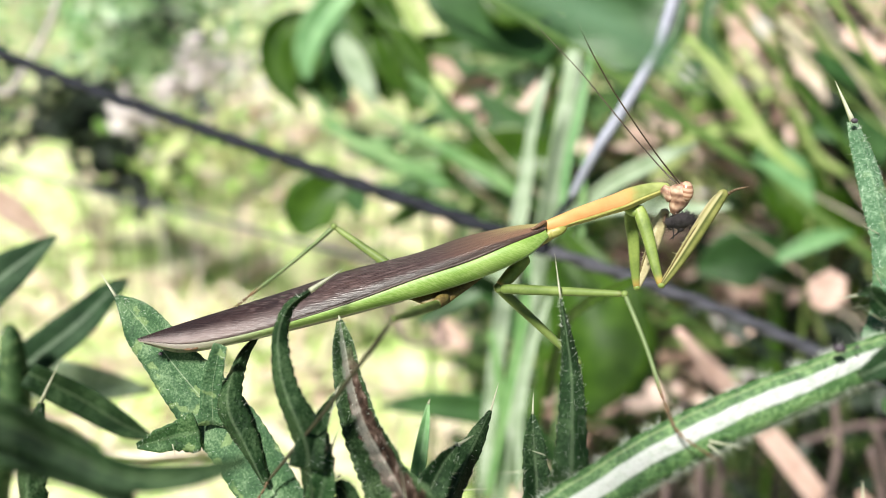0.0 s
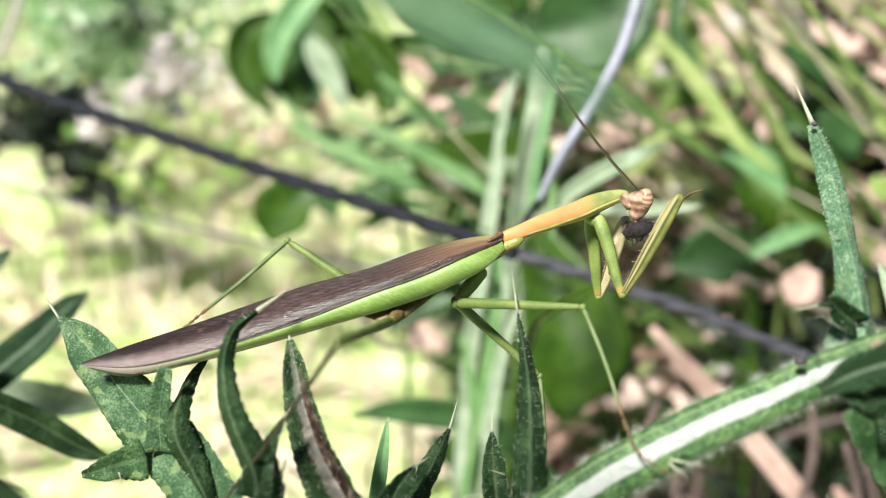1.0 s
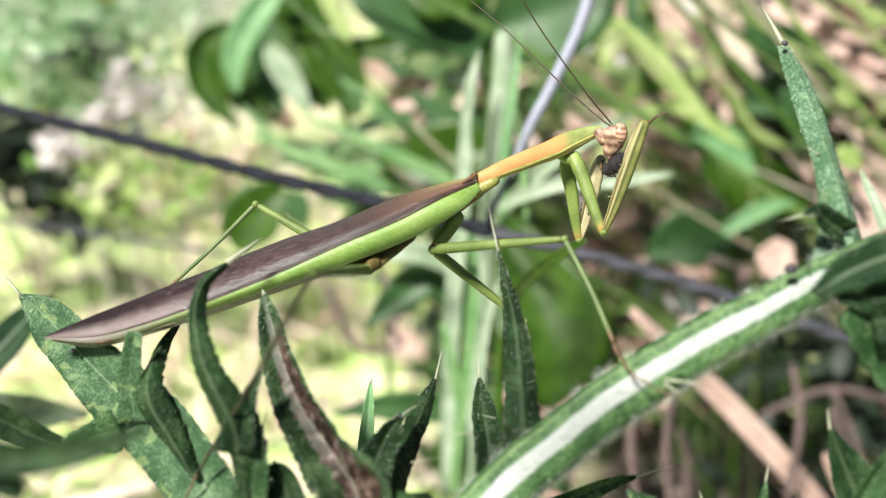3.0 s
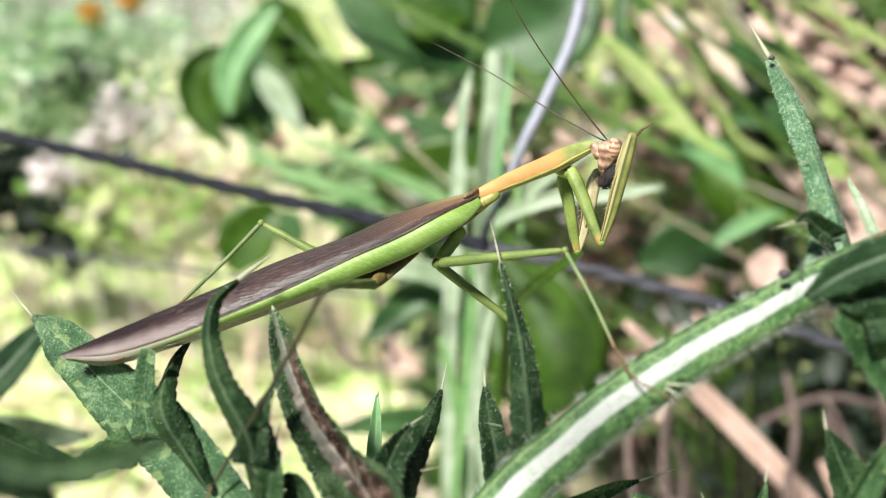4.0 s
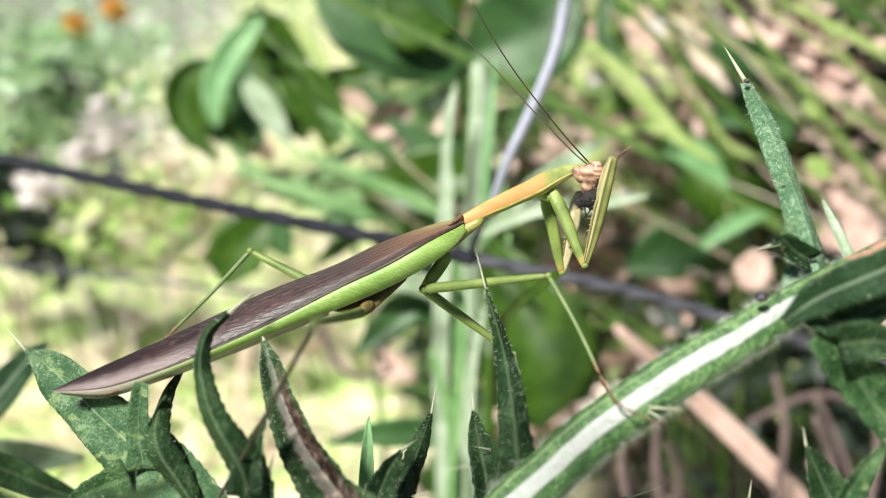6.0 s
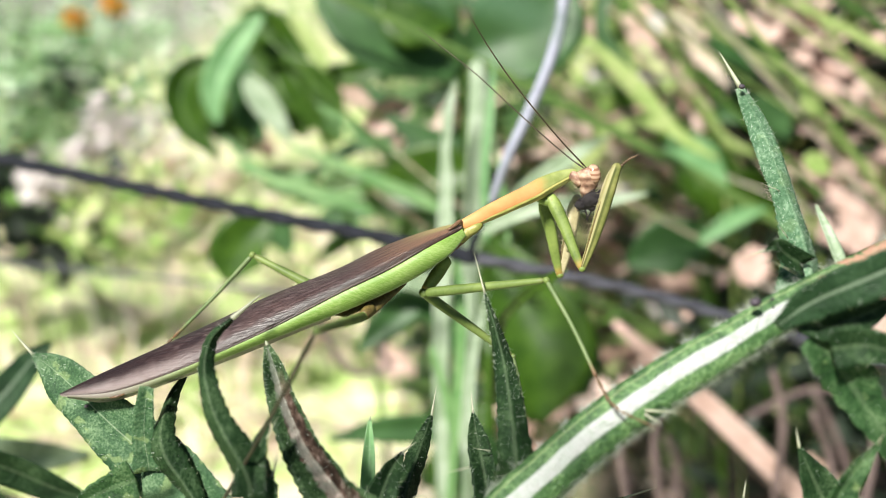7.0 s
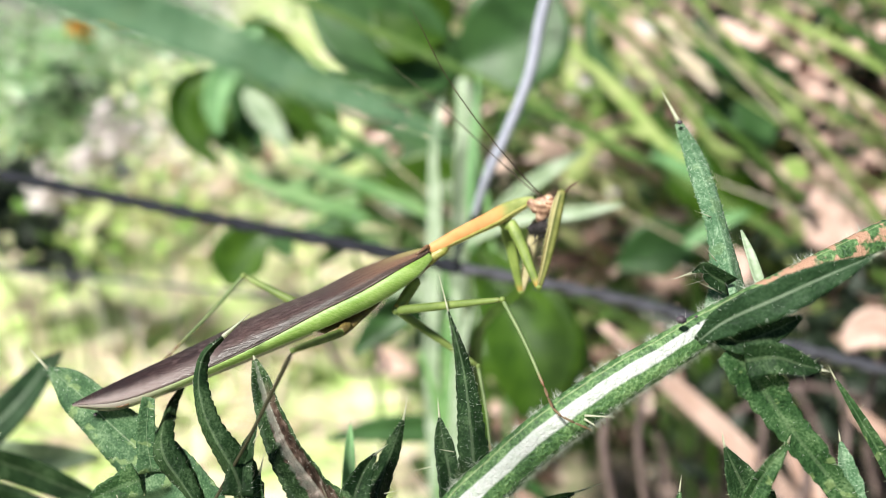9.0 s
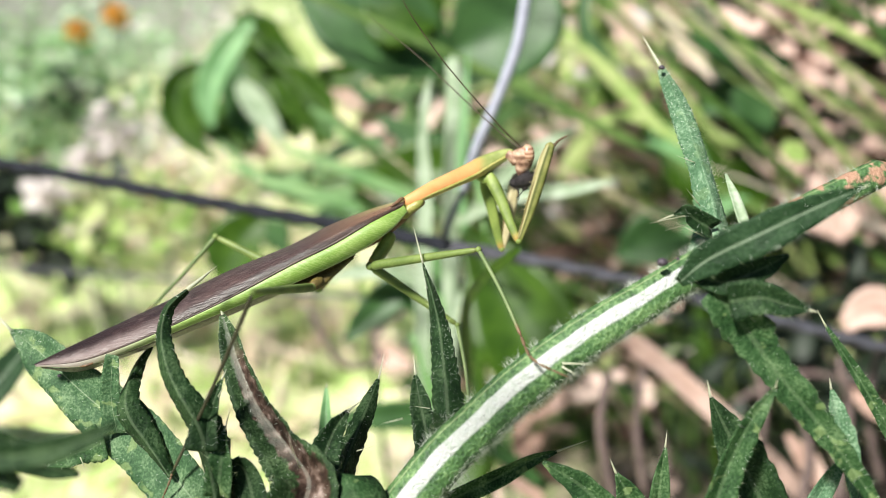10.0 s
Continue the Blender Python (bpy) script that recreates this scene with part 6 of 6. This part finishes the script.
def scatter(name, material, label, category, count, region, make, seed):
    rng = random.Random(seed)
    shapes = []
    while len(shapes) < count:
        p = region(rng)
        if p is not None:
            shapes.append(make(p, rng))
    solo(name, joined(shapes), material, (0, 700, 0), label, category, kind="stuff")


def area(x0, x1, y0, y1, keep=None):
    """Random ground points in a stretch of the plan whose width grows with the distance."""
    def pick(rng):
        y = y0 + (y1 - y0) * rng.random() ** 1.2
        s = 0.35 + y / 1000
        x = rng.uniform(x0, x1) * s
        if keep and noise.noise((x / 130, y / 200, keep)) < 0.0:
            return None
        return (x, y, 0.0)
    return pick


def grass_maker(l0, l1, w0, w1, bend=0.9):
    def make(p, rng):
        a = rng.uniform(0, 6.283)
        return strip(p, (math.cos(a), math.sin(a)), rng.uniform(l0, l1), rng.uniform(w0, w1), rng, rng.uniform(0.15, bend))
    return make


def straw_maker(l0, l1, w0, w1, z0, z1, flat=0.35):
    def make(p, rng):
        a = rng.uniform(0, 6.283)
        way = unit(np.array((math.cos(a), math.sin(a), rng.gauss(0, flat))))
        side = unit(np.cross(way, (rng.gauss(0, 0.4), rng.gauss(0, 0.4), 1)))
        return oval((p[0], p[1], rng.uniform(z0, z1)), way * rng.uniform(l0, l1), side * rng.uniform(w0, w1), rng, 0.35)
    return make


def herb_maker(l0, l1, z0, z1, slim=0.5):
    def make(p, rng):
        way = unit(np.array((rng.gauss(0, 1), rng.gauss(0, 1), rng.gauss(0, 0.6))))
        side = unit(np.cross(way, (rng.gauss(0, 0.5), rng.gauss(0, 0.5) - 0.4, 1)))
        l = rng.uniform(l0, l1)
        return oval((p[0], p[1], rng.uniform(z0, z1)), way * l, side * l * slim, rng, 0.3)
    return make


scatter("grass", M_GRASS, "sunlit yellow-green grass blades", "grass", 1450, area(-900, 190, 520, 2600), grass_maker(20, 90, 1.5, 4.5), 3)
scatter("grass", M_GRASS_DARK, "grass blades in dense growth, shade in their darker green", "grass", 2200, area(0, 900, 480, 2600), grass_maker(80, 300, 1.5, 4.5), 4)
scatter("straw", M_STRAW, "pale straw and dry grass lying on the ground", "straw", 1700, area(-900, 300, 500, 2800), straw_maker(20, 80, 2, 6, 2, 60), 5)
scatter("leaf_litter", M_LITTER, "pinkish dead leaves on and over the ground", "leaf litter", 2400, area(60, 900, 470, 1900, 3.3), straw_maker(12, 34, 5, 12, 4, 330, 0.6), 6)
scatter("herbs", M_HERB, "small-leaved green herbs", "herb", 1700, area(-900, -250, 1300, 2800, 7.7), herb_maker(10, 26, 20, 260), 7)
scatter("herbs", M_HERB_DEEP, "small-leaved herbs with shade in their deep green", "herb", 3600, area(20, 900, 520, 2400, 5.1), herb_maker(12, 34, 20, 330, 0.4), 8)
def all_round(rng):
    """Ground points on every side but the open front."""
    x, y = rng.uniform(-3300, 3300), rng.uniform(-3000, 3600)
    if math.hypot(x, y) < 380 or (y > 250 and abs(x) < 400 + 0.95 * y and y < 2700):
        return None
    return (x, y, 0.0)


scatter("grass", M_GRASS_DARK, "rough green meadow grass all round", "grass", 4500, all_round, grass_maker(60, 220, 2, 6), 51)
scatter("straw", M_STRAW, "dry straw among the meadow grass", "straw", 1500, all_round, straw_maker(20, 80, 2, 6, 2, 40), 52)


def leaning(name, material, label, category, count, seed, w0, w1):
    """Long blades rooted in the ground that all lean one way, as wind and rain laid them."""
    rng = random.Random(seed)
    shapes = []
    for k in range(count):
        y = rng.uniform(330, 900)
        x = rng.uniform(0.15, 1.05) * (0.62 * y + 120)
        lean, rise = rng.uniform(0.5, 1.5), rng.uniform(0.22, 0.62) * 1000
        root = np.array((x + lean * rise * 0.6, y + rng.uniform(-60, 120), 0.0))
        tip = np.array((x - lean * rise * 0.4, y, rise))
        mid = (root + tip) / 2 + np.array((0, 0, rng.uniform(10, 60)))
        w = rng.uniform(w0, w1)
        shapes.append(blade([root, mid, tip], [w * 0.7, w, 0.3], n=8, cols=2, thick=0.3, fold=0.3))
    solo(name, joined(shapes), material, (200, 500, 0), label, category, kind="stuff")


def clump(name, material, label, category, centre, spread, count, l0, l1, seed, slim=0.5):
    """A tuft of small leaves round one spot, with stalks down to the ground."""
    rng = random.Random(seed)
    c = np.array(centre, float)
    shapes = []
    for k in range(count):
        p = c + np.array([rng.gauss(0, s) for s in spread])
        way = unit(np.array((rng.gauss(0, 1), rng.gauss(0, 1), rng.gauss(0, 0.6))))
        side = unit(np.cross(way, (rng.gauss(0, 0.5), rng.gauss(0, 0.5), 1)))
        l = rng.uniform(l0, l1)
        shapes.append(oval(p, way * l, side * l * slim, rng, 0.3))
        if k % 70 == 0:
            shapes.append(blade([(p[0], p[1] + 30, 0.0), (p[0] + 10, p[1] + 15, p[2] / 2), p], [1.2, 1.0, 0.6], n=4, cols=2, thick=0.8))
    solo(name, joined(shapes), material, (c[0], c[1], 0), label, category, kind="stuff")


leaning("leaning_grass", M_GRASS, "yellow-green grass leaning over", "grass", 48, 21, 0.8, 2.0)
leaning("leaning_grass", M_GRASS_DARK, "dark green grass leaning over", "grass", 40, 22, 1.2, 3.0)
leaning("leaning_straw", M_STRAW, "pale dry stalks leaning over", "straw", 60, 23, 0.6, 1.3)
# dark clumps whose shade comes from the leaf colour
clump("shrub", M_SHADE, "small-leaved shrub with shade in its near-black colour", "shrub", (-302.4, 796.5, 166.1), (22, 15, 16), 60, 9, 18, 31)
clump("shrub", M_SHADE, "small-leaved shrub with shade in its near-black colour", "shrub", (-337.4, 797.0, 211.0), (20, 15, 26), 90, 9, 18, 32)
clump("shrub", M_SHADE, "small-leaved shrub with shade in its near-black colour", "shrub", (-326.7, 1017.4, 267.7), (35, 20, 16), 70, 9, 17, 33)
clump("shrub", M_SHADE, "small-leaved shrub with shade in its near-black colour", "shrub", (-361.3, 833.8, 203.3), (48, 26, 18), 90, 10, 20, 37)
clump("shrub", M_SHADE, "small-leaved shrub with shade in its near-black colour", "shrub", (-433.8, 859.4, 210.7), (40, 30, 26), 95, 10, 20, 38)
clump("shrub", M_SHADE, "small-leaved shrub with shade in its near-black colour", "shrub", (-300.0, 798.0, 173.7), (16, 12, 10), 36, 8, 14, 39)
clump("shrub", M_SHADE, "small-leaved shrub with shade in its near-black colour", "shrub", (-307.6, 820.0, 156.7), (22, 16, 15), 75, 9, 18, 45)
clump("shrub", M_SHADE, "small-leaved shrub with shade in its near-black colour", "shrub", (-282.8, 801.6, 143.2), (12, 10, 9), 26, 8, 15, 47)
clump("shrub", M_SHADE, "small-leaved shrub with shade in its near-black colour", "shrub", (254.2, 373.5, 185.0), (45, 20, 38), 220, 8, 17, 40)
for spot, seed in (((232.5, 602.0, 324.5), 61), ((334.1, 589.8, 265.2), 63), ((331.2, 653.2, 310.2), 65)):
    clump("leaf_litter", M_DRY, "pinkish dry leaves caught in the growth", "leaf litter", spot, (38, 20, 26), 36, 7, 14, seed, 0.55)
    clump("herbs", M_GRASS, "yellow-green leafy growth", "herb", np.array(spot) + (25, -20, 10), (55, 25, 35), 70, 6, 15, seed + 1, 0.4)
clump("herbs", M_HERB, "pale feathery herb", "herb", (-336.6, 1049.2, 288.8), (95, 40, 55), 520, 5, 11, 34, 0.4)
clump("blossom", M_SEED, "pale pinkish seed heads", "seed head", (-230.3, 723.3, 263.3), (9, 8, 7), 24, 7, 12, 35, 0.7)
clump("blossom", M_SEED, "pale pinkish seed heads", "seed head", (-266.7, 717.2, 242.2), (10, 8, 8), 28, 7, 12, 36, 0.7)
# the sun on these clumps is in their leaf colour
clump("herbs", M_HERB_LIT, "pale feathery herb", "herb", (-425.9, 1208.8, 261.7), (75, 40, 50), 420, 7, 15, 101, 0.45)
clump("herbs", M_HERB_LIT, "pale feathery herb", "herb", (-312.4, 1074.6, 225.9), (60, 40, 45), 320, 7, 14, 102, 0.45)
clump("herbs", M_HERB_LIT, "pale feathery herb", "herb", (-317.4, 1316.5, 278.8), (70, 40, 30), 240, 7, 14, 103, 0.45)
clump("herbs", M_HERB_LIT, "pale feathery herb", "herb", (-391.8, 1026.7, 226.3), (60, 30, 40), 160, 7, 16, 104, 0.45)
clump("herbs", M_HERB_DEEP, "herb with shade in its deep green", "herb", (-338.1, 1003.2, 232.6), (30, 20, 22), 40, 6, 12, 105, 0.45)
clump("herbs", M_HERB_DEEP, "herb with shade in its deep green", "herb", (-338.9, 1119.0, 247.6), (26, 20, 14), 30, 6, 12, 106, 0.45)
clump("seed_heads", M_SEED, "pale dry seed heads", "seed head", (-244.9, 1359.0, 264.6), (60, 30, 30), 160, 6, 13, 107, 0.45)
clump("seed_heads", M_SEED, "pale dry seed heads", "seed head", (-200.3, 901.6, 226.4), (30, 20, 20), 60, 6, 12, 108, 0.45)
clump("seed_heads", M_SEED, "pale pinkish seed heads", "seed head", (-223.7, 789.7, 266.3), (13, 8, 11), 60, 7, 12, 109, 0.45)
clump("herbs", M_GRASS, "low yellow-green herb", "herb", (-194.6, 697.9, 211.5), (42, 30, 16), 80, 9, 17, 110, 0.45)
clump("herbs", M_STRAW, "dry straw heads", "herb", (-168.7, 779.7, 203.4), (40, 30, 16), 120, 7, 14, 111, 0.45)
clump("herbs", M_GRASS, "low yellow-green herb", "herb", (-144.9, 659.0, 207.0), (36, 30, 14), 36, 7, 14, 112, 0.45)
clump("leaf_litter", M_DRY, "pinkish dry leaves caught in the growth", "leaf litter", (314.1, 523.3, 309.9), (24, 16, 18), 26, 10, 19, 120, 0.45)
clump("leaf_litter", M_DRY, "pinkish dry leaves caught in the growth", "leaf litter", (329.8, 507.3, 275.9), (24, 16, 18), 26, 10, 19, 121, 0.45)
clump("leaf_litter", M_DRY, "pinkish dry leaves caught in the growth", "leaf litter", (302.5, 534.4, 333.2), (24, 16, 18), 26, 10, 19, 122, 0.45)
clump("leaf_litter", M_DRY, "pinkish dry leaves caught in the growth", "leaf litter", (278.0, 541.1, 344.0), (24, 16, 18), 26, 10, 19, 123, 0.45)
clump("leaf_litter", M_DRY, "pinkish dry leaves caught in the growth", "leaf litter", (326.2, 490.6, 236.7), (24, 16, 18), 26, 10, 19, 124, 0.45)
clump("leaf_litter", M_DRY, "pinkish dry leaves caught in the growth", "leaf litter", (300.5, 493.8, 239.0), (24, 16, 18), 26, 10, 19, 125, 0.45)
# shaded gaps between the dry leaves, made of near-black leaves
clump("herbs", M_SHADE, "near-black leaves standing in for shaded gaps in the growth", "herb", (329.7, 529.7, 289.7), (22, 14, 18), 34, 10, 18, 130, 0.45)
clump("herbs", M_SHADE, "near-black leaves standing in for shaded gaps in the growth", "herb", (308.2, 541.5, 312.8), (22, 14, 18), 34, 10, 18, 131, 0.45)
clump("herbs", M_SHADE, "near-black leaves standing in for shaded gaps in the growth", "herb", (353.7, 542.8, 324.6), (22, 14, 18), 34, 10, 18, 132, 0.45)
clump("herbs", M_SHADE, "near-black leaves standing in for shaded gaps in the growth", "herb", (319.2, 515.7, 255.4), (22, 14, 18), 34, 10, 18, 133, 0.45)
clump("herbs", M_SHADE, "near-black leaves standing in for shaded gaps in the growth", "herb", (287.7, 527.2, 275.8), (22, 14, 18), 34, 10, 18, 134, 0.45)
clump("herbs", M_SHADE, "near-black leaves standing in for shaded gaps in the growth", "herb", (259.5, 560.4, 347.1), (22, 14, 18), 34, 10, 18, 135, 0.45)
scatter("herbs", M_GRASS, "yellow-green leafy growth", "herb", 1500, area(60, 900, 500, 1900, 9.4), herb_maker(10, 28, 60, 360, 0.35), 18)
scatter("herbs", M_GRASS, "small yellow-green leaves in the light", "herb", 1500, area(150, 900, 480, 1500, 2.2), herb_maker(6, 15, 120, 380, 0.4), 41)
scatter("leaf_litter", M_SEED, "small pale dry leaves caught in the growth", "leaf litter", 420, area(150, 900, 480, 1300, 6.2), straw_maker(6, 15, 3, 7, 80, 360, 0.6), 42)
scatter("leaf_litter", M_DRY, "pinkish dry leaves caught in the growth", "leaf litter", 560, area(260, 900, 600, 1700), straw_maker(9, 22, 5, 10, 60, 340, 0.6), 44)
scatter("herbs", M_SHADE, "near-black leaves standing in for shade deep in the growth", "herb", 1000, area(60, 900, 520, 1500, 12.2), herb_maker(12, 30, 20, 340, 0.5), 43)
scatter("tall_stems", M_REED, "slender leaning grass stems", "grass", 60, area(100, 900, 480, 1600), grass_maker(220, 480, 1.2, 2.6, 0.8), 9)


def flower(c):
    ob = thing("orange_flower", c, "small orange flower among the herbs", "flower", "orange flowers")
    part("stem", tube([np.array(c) - (0, 0, 250), np.array(c) - (6, 0, 120), c], [1.4, 1.2, 1.0], n=8, seg=6), M_WEED, ob)
    for k in range(6):
        a = k * math.pi / 3
        o = np.array((math.cos(a), -0.45 * math.sin(a), math.sin(a)))
        part("petal", blade([np.array(c), np.array(c) + o * 10, np.array(c) + o * 18], [2, 7, 2], n=6, cols=4, thick=0.4), M_PETAL, ob)
    return ob


for c in ((-327.4, 1120.2, 328.2), (-281.4, 1132.8, 341.0), (-489.5, 1272.7, 144.6)):
    flower(c)


# ---- what moves ----
def turned(child, parent, a, b=0.0, slide=(0, 0, 0)):
    """A child's pose in its thing's space: turned by a degrees in the plant's plane and b degrees about its upright, moved by millimetres."""
    p = (PLACE[child.name] - PLACE[parent.name] + Vector(slide)) * 0.001
    return Matrix.Translation(p) @ Matrix.Rotation(radians(a), 4, Vector(FACE)) @ Matrix.Rotation(radians(b * 0.4), 4, Vector(UP))


def motions():
    head, near_leg, prey_ob = MOVES
    body = head.parent
    feelers = [o for o in head.children if o.name.startswith("antenna")]
    # the head turns from the prey and back while it chews
    walk(head, [(t, turned(head, body, a, b)) for t, a, b in (
        (0.0, -4, 0), (0.5, -7, 4), (1.0, -4, 0), (1.5, -8, -6), (2.0, -14, -24), (2.6, -6, -8), (3.3, -14, -24), (3.5, -16, -32), (4.0, -14, -32), (4.5, -13, -30),
        (5.0, -6, -6), (5.5, -10, 4), (6.0, -7, 0), (7.0, -3, 0), (7.5, 0, 0), (8.0, -2, 3), (8.5, -5, 0), (9.0, -8, 4), (9.5, -8, 0), (10.0, -5, 3))])
    walk(feelers[0], [(t, turned(feelers[0], head, a)) for t, a in (
        (0.0, 1), (0.5, 3), (1.0, 3), (1.5, 0), (2.0, 4), (2.6, 2), (3.3, 2), (3.5, 1), (4.0, 3), (4.5, 5), (5.0, 4), (5.5, -2), (6.0, 1), (7.0, -2), (7.5, 0), (8.5, 4), (9.0, 2), (9.5, 3), (10.0, 0))])
    walk(feelers[1], [(t, turned(feelers[1], head, a)) for t, a in (
        (0.0, 3), (0.5, 5), (1.0, 0), (1.5, 4), (2.0, 20), (2.6, 8), (3.3, 14), (3.5, 18), (4.0, 24), (4.5, 28), (5.0, 4), (5.5, -5), (6.0, 2), (7.0, 3), (7.5, 0), (8.5, 3), (9.0, 7), (9.5, 6), (10.0, 3))])
    walk(near_leg, [(t, turned(near_leg, body, a)) for t, a in (
        (0.0, -6), (0.5, -5), (1.0, -3.5), (1.5, -2), (2.0, 0), (3.5, 3), (4.0, 5), (4.5, 7), (5.0, 6), (5.5, 6), (7.0, 1), (7.5, 0), (8.0, 1), (8.5, 3), (9.0, 5.5), (9.5, 3), (10.0, 0))])
    base = PLACE[prey_ob.name]
    walk(prey_ob, [(t, Matrix.Translation((base + Vector(RIGHT * x + UP * y)) * 0.001) @ Matrix.Rotation(radians(a), 4, Vector(FACE))) for t, x, y, a in (
        (0.0, 0.3, -0.6, -10), (1.0, 0.0, -0.8, -6), (2.0, 0.0, -0.6, 8), (3.5, 0.3, -0.6, 14), (4.5, -0.3, -0.4, 10), (5.5, -0.6, -0.6, -8), (7.5, 0, 0, 0), (9.0, -0.8, -0.6, -20), (10.0, -0.3, -0.6, -12))])


motions()
